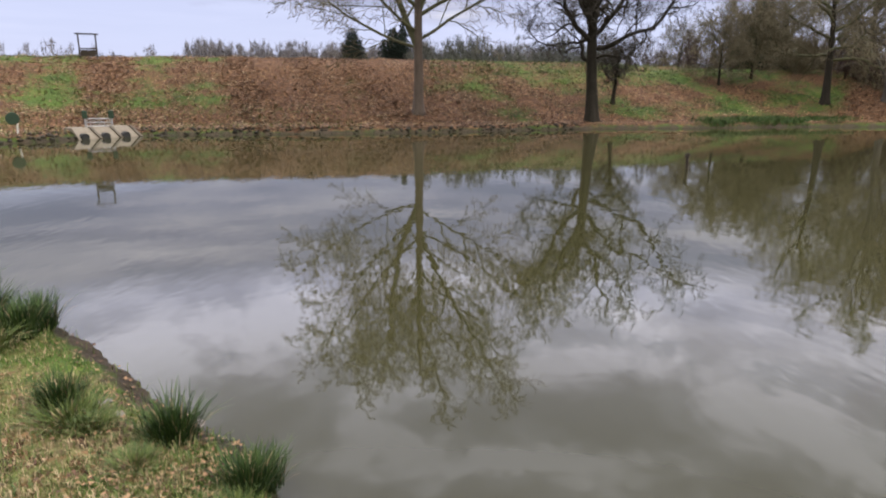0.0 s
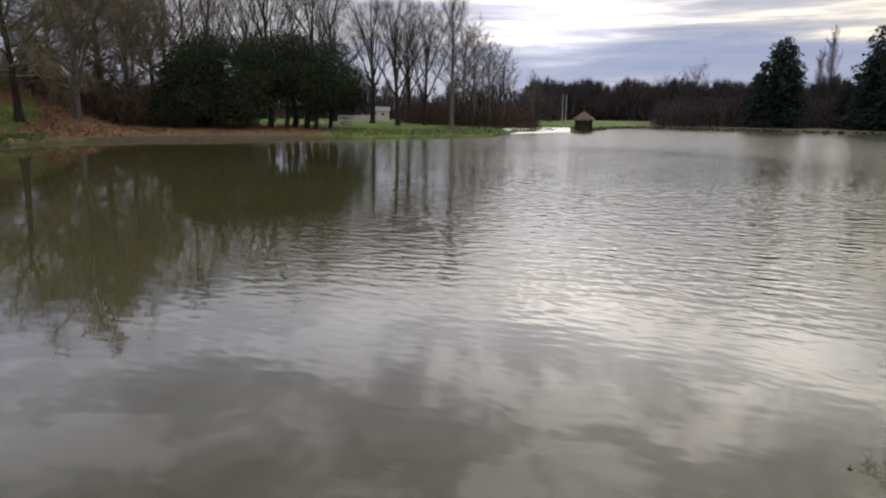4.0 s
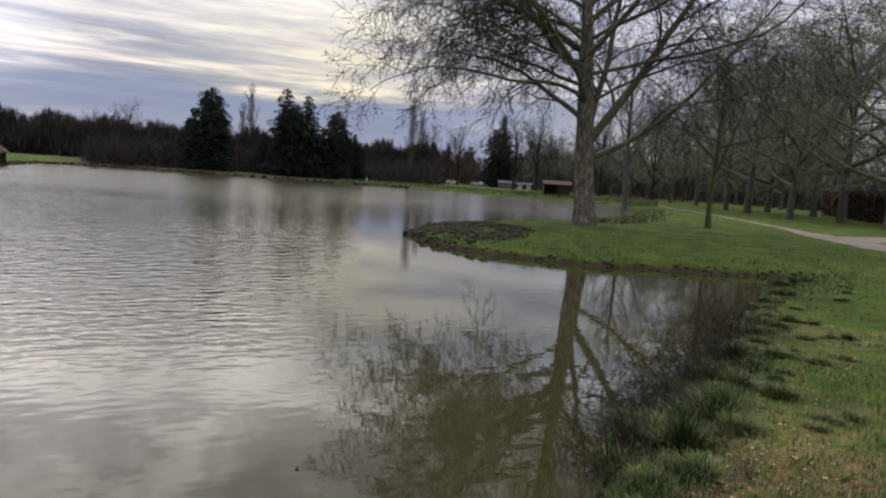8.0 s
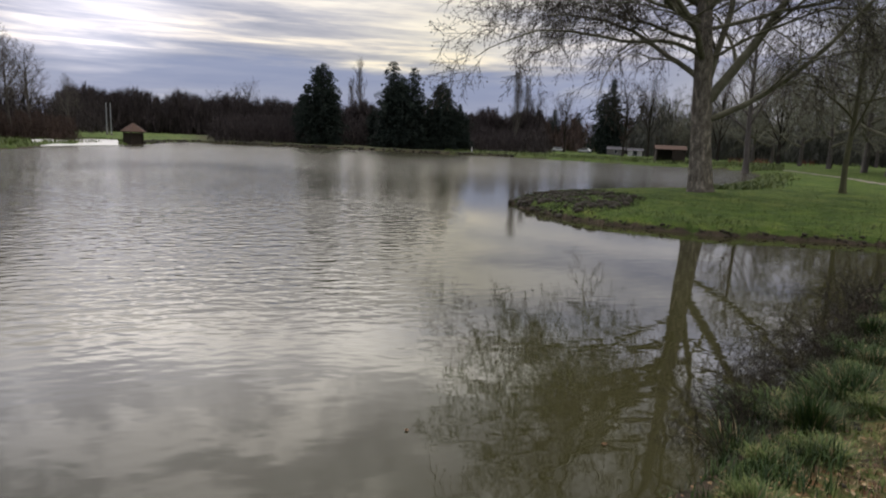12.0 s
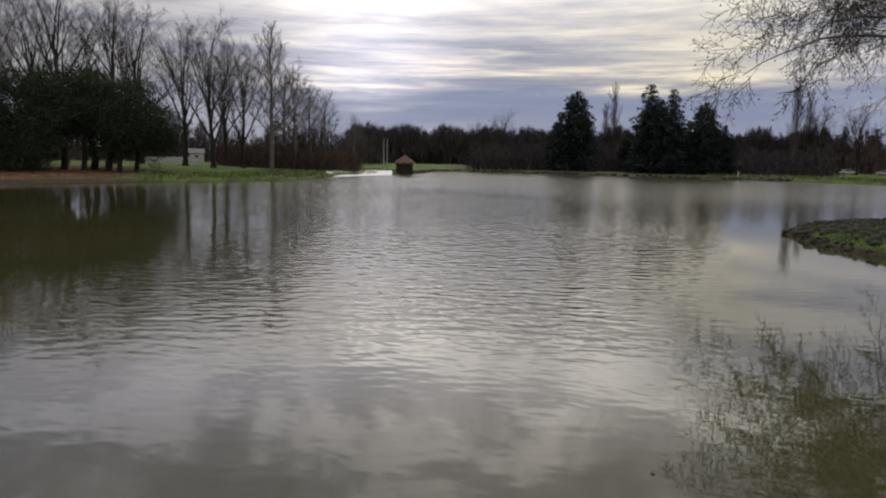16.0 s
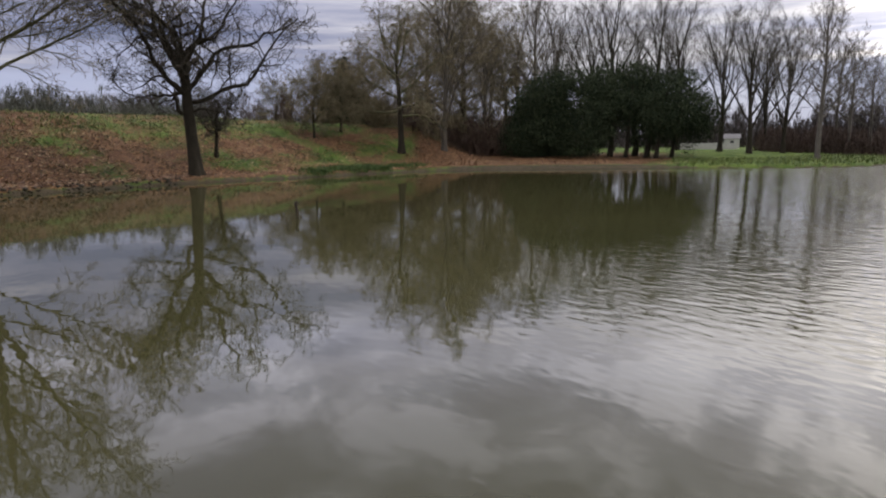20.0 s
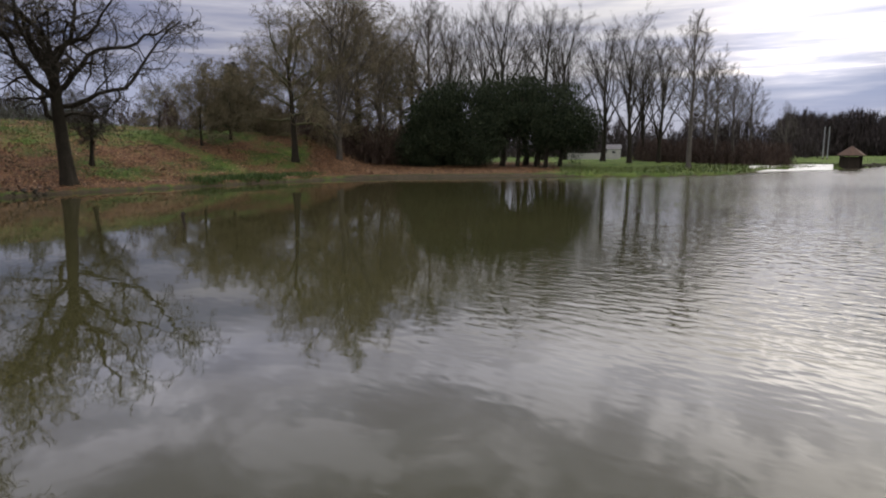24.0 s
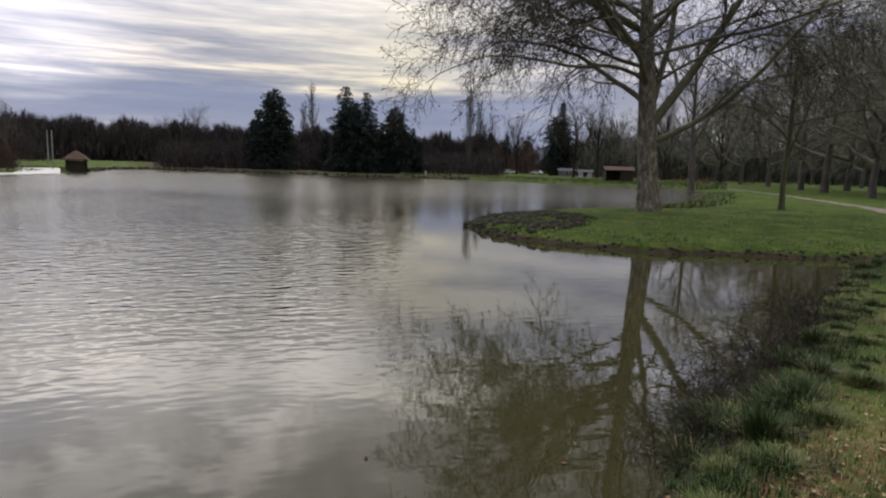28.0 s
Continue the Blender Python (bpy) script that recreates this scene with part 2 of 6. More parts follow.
REDDISH_WOOD = noisy("reddish_timber", (0.10, 0.038, 0.022), (0.20, 0.085, 0.05), 5.0, bump=0.3, stretch=(0.2, 1, 1))
RUST_ROOF = noisy("weathered_roof", (0.038, 0.020, 0.013), (0.085, 0.047, 0.030), 2.5, bump=0.4)
WHITE_WALL = noisy("white_render", (0.36, 0.355, 0.34), (0.50, 0.49, 0.47), 1.2, bump=0.15)
GREY_WALL = noisy("grey_render", (0.09, 0.085, 0.078), (0.15, 0.145, 0.135), 1.2, bump=0.15)
SLATE = noisy("slate_roof", (0.06, 0.06, 0.07), (0.14, 0.13, 0.13), 3.0, bump=0.3)
GLASS_DARK = noisy("dark_window_glass", (0.015, 0.017, 0.02), (0.03, 0.033, 0.04), 3.0, bump=0.0, rough=0.08, spec=0.5)
CAR_WHITE = noisy("white_car_paint", (0.5, 0.5, 0.5), (0.6, 0.6, 0.6), 1.0, bump=0.0, rough=0.25, spec=0.5)
TYRE = noisy("tyre_rubber", (0.012, 0.012, 0.012), (0.03, 0.03, 0.03), 5.0, bump=0.1)
STAIN = noisy("stained_concrete", (0.05, 0.04, 0.028), (0.12, 0.10, 0.072), 4.0, bump=0.3)
STONE = noisy("pale_stone", (0.09, 0.075, 0.068), (0.22, 0.19, 0.18), 4.0, bump=0.4)


def ground_material():
    m, n, l, b = material("park_ground")
    M = lambda op, a, c=None, k=False: math_node(n, l, op, a, c, k)
    g = n.new("ShaderNodeNewGeometry")
    N = lambda s, d=6.0, r=0.6: nd(n, "ShaderNodeTexNoise", Scale=s, Detail=d, Roughness=r)

    def noise_at(s, d=6.0, r=0.6):
        k = N(s, d, r)
        l.new(g.outputs["Position"], k.inputs["Vector"])
        return k.outputs[0]

    def attr(name):
        a = n.new("ShaderNodeAttribute")
        a.attribute_name = name
        return a.outputs["Fac"]

    patch, tuft, blade = noise_at(0.35, 5.0), noise_at(3.5, 5.0, 0.65), noise_at(38.0, 4.0, 0.7)
    gcol = ramp_node(n, l, M("ADD", M("MULTIPLY", tuft, 0.5), M("MULTIPLY", blade, 0.5)),
                     [(0.30, (0.018, 0.032, 0.007)), (0.5, (0.050, 0.084, 0.012)), (0.68, (0.098, 0.122, 0.026))])
    dry = ramp_node(n, l, blade, [(0.3, (0.07, 0.055, 0.025)), (0.7, (0.19, 0.155, 0.08))])
    dmask = M("MULTIPLY", M("SUBTRACT", M("ADD", patch, M("MULTIPLY", tuft, 0.6)), 0.80), 4.0, True)
    grass = mix_node(n, l, M("MULTIPLY", dmask, attr("dry")), gcol, dry)
    clump = noise_at(1.3, 4.0, 0.65)
    grass = mix_node(n, l, 1.0, grass, ramp_node(n, l, M("ADD", M("MULTIPLY", clump, 0.6), M("MULTIPLY", patch, 0.4)), [(0.36, (0.50, 0.55, 0.5)), (0.5, (1.0, 1.0, 1.0)), (0.64, (1.5, 1.35, 1.3))]), "MULTIPLY")
    v = nd(n, "ShaderNodeTexVoronoi", Scale=15.0)
    v.feature = "F1"
    l.new(g.outputs["Position"], v.inputs["Vector"])
    vs = n.new("ShaderNodeSeparateColor")
    l.new(v.outputs["Color"], vs.inputs[0])
    lcol = ramp_node(n, l, vs.outputs[0], [(0.0, (0.021, 0.010, 0.005)), (0.45, (0.062, 0.028, 0.0125)), (0.8, (0.115, 0.056, 0.026)), (1.0, (0.24, 0.145, 0.070))])
    cover = M("MULTIPLY", M("SUBTRACT", M("ADD", M("ADD", M("ADD", attr("leaf"), M("MULTIPLY", patch, 1.3)), M("MULTIPLY", vs.outputs[1], 0.35)), M("MULTIPLY", tuft, 0.9)), 1.68), 5.0, True)
    grass = mix_node(n, l, cover, grass, lcol)
    soilc = ramp_node(n, l, tuft, [(0.3, (0.014, 0.011, 0.007)), (0.7, (0.058, 0.043, 0.028))])
    smask = M("MULTIPLY", M("SUBTRACT", M("ADD", attr("soil"), tuft), 0.95), 4.0, True)
    col = mix_node(n, l, smask, grass, soilc)
    pathc = ramp_node(n, l, M("ADD", M("MULTIPLY", patch, 0.5), M("MULTIPLY", blade, 0.5)), [(0.3, (0.13, 0.11, 0.095)), (0.7, (0.25, 0.22, 0.195))])
    pmask = M("MULTIPLY", M("SUBTRACT", M("ADD", attr("path"), M("MULTIPLY", tuft, 0.5)), 0.7), 6.0, True)
    col = mix_node(n, l, pmask, col, pathc)
    l.new(col, b.inputs["Base Color"])
    b.inputs["Roughness"].default_value = 0.95
    b.inputs["Specular IOR Level"].default_value = 0.15
    h = M("ADD", M("MULTIPLY", blade, 0.4), M("MULTIPLY", tuft, 1.0))
    bp = nd(n, "ShaderNodeBump", Strength=0.9, Distance=0.08)
    l.new(h, bp.inputs["Height"])
    l.new(bp.outputs[0], b.inputs["Normal"])
    return m


def water_material():
    m, n, l, b = material("pond_water")
    M = lambda op, a, c=None, k=False: math_node(n, l, op, a, c, k)
    g = n.new("ShaderNodeNewGeometry")

    def noise_at(s, along=1.0, d=3.0, r=0.5, dist=0.0, rot=0.0):
        mp = nd(n, "ShaderNodeMapping", Scale=(1.0, along, 1.0), Rotation=(0, 0, radians(rot)))
        mp.vector_type = "TEXTURE"
        l.new(g.outputs["Position"], mp.inputs[0])
        k = nd(n, "ShaderNodeTexNoise", Scale=s, Detail=d, Roughness=r, Distortion=dist)
        l.new(mp.outputs[0], k.inputs["Vector"])
        return k.outputs[0]

    sep = n.new("ShaderNodeSeparateXYZ")
    l.new(g.outputs["Position"], sep.inputs[0])
    # the breeze ruffles the open middle; the lee under the near banks lies calm
    area = noise_at(0.09, d=3.0, dist=0.6)
    across = M("ADD", M("SUBTRACT", M("MULTIPLY", sep.outputs[0], 0.9), M("MULTIPLY", sep.outputs[1], 0.75)), 3.0)
    open_water = M("MULTIPLY", across, 0.09, True)
    far_out = M("MULTIPLY", M("SUBTRACT", sep.outputs[0], 11.0), 0.03, True)
    calm_right = M("MULTIPLY", M("ADD", M("ADD", sep.outputs[1], 0.3), M("MULTIPLY", sep.outputs[0], -0.08)), 0.45, True)
    away = M("SQRT", M("ADD", M("MULTIPLY", sep.outputs[0], sep.outputs[0]), M("MULTIPLY", sep.outputs[1], sep.outputs[1])))
    lee = M("MULTIPLY", M("SUBTRACT", M("ADD", away, M("MULTIPLY", area, 3.0)), 5.6), 0.28, True)
    ruffle = M("MULTIPLY", M("MULTIPLY", M("MULTIPLY", open_water, lee), calm_right), M("ADD", M("MULTIPLY", M("SUBTRACT", area, 0.30), 1.8, True), 0.35, True))
    train = noise_at(6.0, 2.6, 0.0, 0.5, 0.3, 30.0)
    chop = noise_at(9.5, 1.9, 0.0, 0.5, 0.4, 8.0)
    ripple = M("SUBTRACT", M("ADD", M("MULTIPLY", train, 0.7), M("MULTIPLY", chop, 0.42)), 0.56)
    swell = M("SUBTRACT", noise_at(1.3, 2.6, 1.0, 0.5, 0.3, 20.0), 0.5)
    soft = noise_at(2.2, 1.6, 2.0, 0.5, 0.0, 15.0)
    h = M("ADD", M("MULTIPLY", M("ADD", M("MULTIPLY", ripple, 1.1), M("MULTIPLY", swell, 0.16)), M("ADD", M("MULTIPLY", ruffle, M("SUBTRACT", 0.95, M("MULTIPLY", far_out, 0.35))), 0.026)), M("MULTIPLY", soft, 0.009))
    bp = nd(n, "ShaderNodeBump", Strength=1.0, Distance=0.040)
    l.new(h, bp.inputs["Height"])
    l.new(bp.outputs[0], b.inputs["Normal"])
    murk = ramp_node(n, l, noise_at(0.15, d=4.0), [(0.3, (0.0265, 0.0250, 0.0108)), (0.7, (0.037, 0.0348, 0.0150))])
    l.new(murk, b.inputs["Base Color"])
    l.new(M("ADD", M("MULTIPLY", far_out, 0.17), 0.02), b.inputs["Roughness"])
    b.inputs["IOR"].default_value = 1.39
    b.inputs["Specular IOR Level"].default_value = 0.5
    return m


GROUND_MAT, WATER_MAT = ground_material(), water_material()

# ---------------------------------------------------------------- meshes


def mesh_np(name, verts, faces, mat, smooth=False):
    """A mesh from arrays; faces all have the same number of corners."""
    verts, faces = np.asarray(verts, np.float32), np.asarray(faces, np.int32)
    me = bpy.data.meshes.new(name)
    k = faces.shape[1]
    me.vertices.add(len(verts)), me.loops.add(faces.size), me.polygons.add(len(faces))
    me.vertices.foreach_set("co", verts.ravel())
    me.loops.foreach_set("vertex_index", faces.ravel())
    me.polygons.foreach_set("loop_start", np.arange(0, faces.size, k, dtype=np.int32))
    if smooth:
        me.polygons.foreach_set("use_smooth", np.ones(len(faces), bool))
    me.update(calc_edges=True)
    me.materials.append(mat)
    return me


def part_np(name, data, mat, parent=None, label="", smooth=False, kind=""):
    ob = new(name, mesh_np(name, *data, mat, smooth))
    ob.parent = parent
    return tagged(ob, label, kind=kind)


def part(name, bm, mat, parent=None, label=""):
    me = bpy.data.meshes.new(name)
    bm.to_mesh(me)
    bm.free()
    me.materials.append(mat)
    ob = new(name, me)
    ob.parent = parent
    return tagged(ob, label)


def box(bm, size, at, bevel=0.0, rot=(0, 0, 0)):
    r = bmesh.ops.create_cube(bm, size=1.0)
    vs = r["verts"]
    if bevel:
        es = {e for v in vs for e in v.link_edges}
        bmesh.ops.scale(bm, vec=size, verts=vs)
        out = bmesh.ops.bevel(bm, geom=list(es), offset=bevel, segments=2, affect="EDGES", profile=0.6)
        vs = list({v for f in out["faces"] for v in f.verts} | {v for v in vs if v.is_valid})
    else:
        bmesh.ops.scale(bm, vec=size, verts=vs)
    bmesh.ops.transform(bm, matrix=pose(*at, *rot), verts=vs)
    return vs


def cyl(bm, r1, r2, length, at, rot=(0, 0, 0), seg=10):
    r = bmesh.ops.create_cone(bm, cap_ends=True, segments=seg, radius1=r1, radius2=r2, depth=length)
    bmesh.ops.transform(bm, matrix=pose(*at, *rot), verts=r["verts"])
    return r["verts"]


def unit(v):
    return v / (np.sqrt((v * v).sum(-1, keepdims=True)) + 1e-9)


def crossed(a, b):
    return np.stack([a[..., 1] * b[..., 2] - a[..., 2] * b[..., 1], a[..., 2] * b[..., 0] - a[..., 0] * b[..., 2], a[..., 0] * b[..., 1] - a[..., 1] * b[..., 0]], -1)


def tube_set(P, r, sides):
    """Tapered tubes along many lines of the same number of points: P is lines x points x 3, r lines x points."""
    n, k = P.shape[:2]
    T = np.empty_like(P)
    T[:, 1:-1] = P[:, 2:] - P[:, :-2]
    T[:, 0], T[:, -1] = P[:, 1] - P[:, 0], P[:, -1] - P[:, -2]
    T = unit(T)
    ref = np.where(np.abs(T[:, :1, 2:]) > 0.8, np.array([1.0, 0, 0]), np.array([0, 0, 1.0]))
    A = unit(crossed(T, np.broadcast_to(ref, T.shape)))
    B = crossed(T, A)
    ang = np.arange(sides) * 2 * np.pi / sides
    ring = P[:, :, None] + r[:, :, None, None] * (A[:, :, None] * np.cos(ang)[:, None] + B[:, :, None] * np.sin(ang)[:, None])
    j = np.arange(sides)
    quad = np.stack([j, (j + 1) % sides, (j + 1) % sides + sides, j + sides], 1)
    F = quad[None, None] + (np.arange(k - 1) * sides)[None, :, None, None] + (np.arange(n) * k * sides)[:, None, None, None]
    return ring.reshape(-1, 3), F.reshape(-1, 4)


def tubes(lines, sides):
    """The same for lines of unlike length."""
    by = {}
    for p, r in lines:
        by.setdefault(len(p), []).append((p, r))
    V, F, base = [], [], 0
    for k, ls in by.items():
        v, f = tube_set(np.array([q[0] for q in ls], float), np.array([q[1] for q in ls], float), sides)
        V.append(v), F.append(f + base)
        base += len(v)
    return np.concatenate(V), np.concatenate(F)


# ---------------------------------------------------------------- the plan of the pond
POND = [(-5.8, 4.2), (-4.5, 3.8), (-3.4, 3.3), (-2.6, 2.9), (-1.8, 2.6), (-1.2, 1.9), (0.0, 1.35), (1.2, 0.75), (2.4, -0.2),
        (3.4, -0.95), (4.6, -1.9), (6.0, -2.9), (8.2, -4.4), (10.4, -5.8), (13.4, -8.3), (15.7, -10.8), (15.6, -10.0), (15.5, -7.7),
        (15.6, -5.5), (16.1, -3.6), (16.9, -2.1), (18.8, -0.8), (20.6, -0.25), (22.0, -0.3), (24.5, -1.2), (28.0, -3.6),
        (30.5, -6.6), (32.0, -9.5), (38.0, -13.0), (48.0, -17.6), (60.0, -22.0), (73.0, -25.0), (76.0, -22.0), (79.0, -15.0), (84.0, -8.0), (88.0, 0.0),
        (88.0, 8.0), (89.0, 17.0), (91.0, 28.0), (93.0, 40.0), (90.0, 47.5), (80.0, 46.0), (71.0, 42.5), (62.0, 41.5), (51.0, 40.0),
        (44.0, 36.5), (37.2, 36.6), (30.0, 40.2), (24.0, 42.0), (16.0, 44.0), (9.0, 42.0), (3.0, 38.5), (-2.0, 36.0), (-6.7, 32.0),
        (-10.4, 29.2), (-14.0, 26.9), (-18.0, 24.7), (-21.6, 22.6), (-22.2, 19.5), (-23.5, 16.0), (-26.0, 11.0), (-22.0, 6.5), (-13.0, 5.2), (-8.5, 4.6)]


def smooth_loop(points, steps):
    P = np.array(points, float)
    out = []
    for i in range(len(P)):
        a, b, c, d = P[i - 1], P[i], P[(i + 1) % len(P)], P[(i + 2) % len(P)]
        for k in range(steps):
            t = k / steps
            out.append(0.5 * (2 * b + (c - a) * t + (2 * a - 5 * b + 4 * c - d) * t * t + (3 * b - a - 3 * c + d) * t ** 3))
    return np.array(out)


EDGE = smooth_loop(POND, 4)
PATHWAY = np.array([(130, -33), (80, -29), (52, -25.3), (35, -21.6), (28, -19.6), (20, -18), (8, -17), (-10, -17), (-40, -12)], float)
SIDE_TRACK = np.array([(27, -19.5), (30, -24), (34, -34), (36, -60)], float)


def seg_dist(x, y, P, closed):
    best = np.full(x.shape, 1e9)
    n = len(P)
    for i in range(n if closed else n - 1):
        (ax, ay), (bx, by) = P[i], P[(i + 1) % n]
        dx, dy = bx - ax, by - ay
        t = np.clip(((x - ax) * dx + (y - ay) * dy) / (dx * dx + dy * dy + 1e-12), 0, 1)
        best = np.minimum(best, (x - ax - t * dx) ** 2 + (y - ay - t * dy) ** 2)
    return np.sqrt(best)


def inside(x, y, P):
    c = np.zeros(x.shape, bool)
    for i in range(len(P)):
        (ax, ay), (bx, by) = P[i - 1], P[i]
        if ay == by:
            continue
        c ^= ((ay > y) != (by > y)) & (x < (bx - ax) * (y - ay) / (by - ay) + ax)
    return c


def step(a, b, v):
    t = np.clip((v - a) / (b - a), 0, 1)
    return t * t * (3 - 2 * t)


def wobble(x, y, s, seed=0.0):
    """Cheap smooth unevenness, about -1 to 1."""
    return (np.sin(x * s + seed) * np.cos(y * s * 1.13 + seed * 2) + 0.5 * np.sin(x * s * 2.3 + y * s * 1.7 + seed * 3)
            + 0.35 * np.cos(x * s * 4.1 - y * s * 3.7 + seed) + 0.2 * np.sin(x * s * 7.7 + y * s * 9.1)) / 1.6


def ground_fields(x, y):
    """Height of the ground and what covers it."""
    x, y = np.asarray(x, float), np.asarray(y, float)
    sd = seg_dist(x, y, EDGE, True) * np.where(inside(x, y, EDGE), -1, 1)
    sd = sd + (0.10 * wobble(x, y, 2.1) + 0.13 * wobble(x, y, 1.1, 3.0)) * step(3, 12, np.hypot(x, y)) + 0.035 * wobble(x, y, 6.0, 1.0) + 0.14 * wobble(x, y, 1.9, 6.0) * step(9.0, 5.5, np.hypot(x - 20.5, y + 3.0))
    yaw = np.degrees(np.arctan2(-x, y))
    dist = np.hypot(x, y)
    land = 0.27 * (1 - np.exp(-np.maximum(sd, 0) / 0.28)) + 0.13 * step(0.5, 4, sd)
    land = land + 0.03 * wobble(x, y, 1.3) * step(0.3, 2, sd) + 0.012 * wobble(x, y, 5.0, 2.0) * step(0.2, 1, sd)
    land = land + 0.40 * step(4, 14, sd) * step(20, 40, y)
    dw = step(-20.0, -12.5, yaw) * step(12, 20, y + np.abs(x) * 0.3) * (yaw < 150)
    dike = (3.55 - 0.4 * step(8, -8, yaw)) * np.clip((sd - 2.6) / 13.0, 0, 1)
    dike = dike - 0.5 * step(11.0, 15.6, sd) * np.clip((sd - 11.0) / 4.6, 0, 1) * 0.5
    land = land + dike * dw + 0.06 * wobble(x, y, 0.9, 4.0) * dw * step(3, 6, sd)
    bed = -1.0 * step(0.0, 2.5, -sd) - 0.05
    h = np.where(sd > 0, land, bed)
    far = step(150, 500, dist)
    h = h * (1 - far * (dw < 0.5)) + far * (dw < 0.5) * 0.7
    leaf = dw * step(0.0, 0.5, sd) * (0.64 + 0.36 * step(14, 22, yaw) - 0.40 * step(30, 42, yaw) - 0.05 * step(12, 2, yaw) + 0.34 * step(4.5, 1.5, sd) - 0.14 * step(9, 14, sd) * step(24, 14, yaw) + 0.34 * wobble(x, y, 0.55, 8.0))
    leaf = np.maximum(leaf, 0.95 * step(-12, -15, yaw) * step(-40, -31, yaw) * step(0.2, 1.2, sd) * step(24, 8, sd) * (y > 20))
    leaf = np.maximum(leaf, 0.30 * step(8, 3, dist))
    leaf = np.maximum(leaf, 0.30 * step(-58, -64, yaw) * step(-96, -88, yaw) * (dist > 70))
    soil = step(0.55 - 0.25 * step(11, 14, x), 0.05, sd) * 0.85
    soil = np.maximum(soil, 0.62 * step(-58, -64, yaw) * step(-96, -88, yaw) * (dist > 70))
    soil = np.maximum(soil, 0.75 * step(1.8, 0.2, sd) * step(-14, -18, yaw) * step(-40, -34, yaw) * (y > 20))
    # bare trodden patches on the near bank
    for px, py, pr in ((-3.09, 2.54, 0.75), (-1.94, 2.02, 0.6), (-2.6, 2.4, 0.5)):
        soil = np.maximum(soil, 0.50 * step(pr, pr * 0.3, np.hypot(x - px, y - py)))
    soil = np.maximum(soil, (0.42 + 0.2 * wobble(x, y, 1.7, 2.0)) * step(0.25, 0.45, sd) * step(1.25, 0.7, sd) * step(3.0, 3.8, x) * step(13, 9, x) * (y < -0.8))
    tip = step(5.0, 1.5, np.hypot(x - 21.5, (y + 0.9) * 1.6))
    soil = np.maximum(soil, tip * 0.42)
    pd = np.minimum(seg_dist(x, y, PATHWAY, False) - 0.38 - 0.7 * step(36, 26, x), seg_dist(x, y, SIDE_TRACK, False) - 1.2)
    pth = step(0.35, -0.25, pd)
    dry = 0.20 + 0.80 * np.maximum(step(16, 6, dist), dw * step(12, 6, yaw))
    return h, leaf, soil, pth, dry


def ground_z(x, y):
    return float(ground_fields(np.array([x]), np.array([y]))[0][0])


def polar(yaw, dist):
    return -math.sin(radians(yaw)) * dist, math.cos(radians(yaw)) * dist


def build_ground():
    fine = np.arange(-140, 62, 0.32)
    coarse = np.arange(62, 220, 2.0)
    ang = np.radians(np.concatenate([fine, coarse]))
    rad = [0.3]
    while rad[-1] < 3000:
        r = rad[-1]
        rad.append(r + (max(0.05, r * 0.012) if r < 70 else r * 0.03 if r < 200 else r * 0.12))
    rad = np.array(rad)
    A, Rr = np.meshgrid(ang, rad)
    x, y = -np.sin(A) * Rr, np.cos(A) * Rr
    h, leaf, soil, pth, dry = ground_fields(x.ravel(), y.ravel())
    nr, na = len(rad), len(ang)
    V = np.stack([x.ravel(), y.ravel(), h], 1)
    i, j = np.meshgrid(np.arange(nr - 1), np.arange(na), indexing="ij")
    j2 = (j + 1) % na
    F = np.stack([i * na + j, (i + 1) * na + j, (i + 1) * na + j2, i * na + j2], -1).reshape(-1, 4)[:, ::-1]
    V = np.concatenate([V, [[0, 0, ground_z(0.0, 0.05)]]])
    me = mesh_np("ground", V, F, GROUND_MAT, True)
    for name, vals in (("leaf", leaf), ("soil", soil), ("path", pth), ("dry", dry)):
        a = me.attributes.new(name, "FLOAT", "POINT")
        a.data.foreach_set("value", np.append(vals, 0.5).astype(np.float32))
    ob = new("ground", me)
    tagged(ob, "damp winter grass with leaf litter and bare soil banks", "ground", kind="structure")
    bm = bmesh.new()
    bmesh.ops.create_circle(bm, cap_ends=True, segments=24, radius=0.34)
    ob2 = part("ground_patch", bm, GROUND_MAT)
    ob2.location = (0, 0, ground_z(0.0, 0.05))
    tagged(ob2, "trodden grass under the onlooker", "ground", kind="structure")


build_ground()


def build_water():
    """One level sheet; the banks rise through it."""
    bm = bmesh.new()
    xs, ys = [-34 + 4 * i for i in range(34)], [-34 + 4 * i for i in range(23)]
    grid = [[bm.verts.new((px, py, 0.0)) for px in xs] for py in ys]
    for r0, r1 in zip(grid, grid[1:]):
        for i in range(len(xs) - 1):
            bm.faces.new((r0[i], r0[i + 1], r1[i + 1], r1[i]))
    ob = part("water", bm, WATER_MAT)
    tagged(ob, "still olive pond water with soft ripples", "water", kind="structure")


build_water()

# ---------------------------------------------------------------- trees


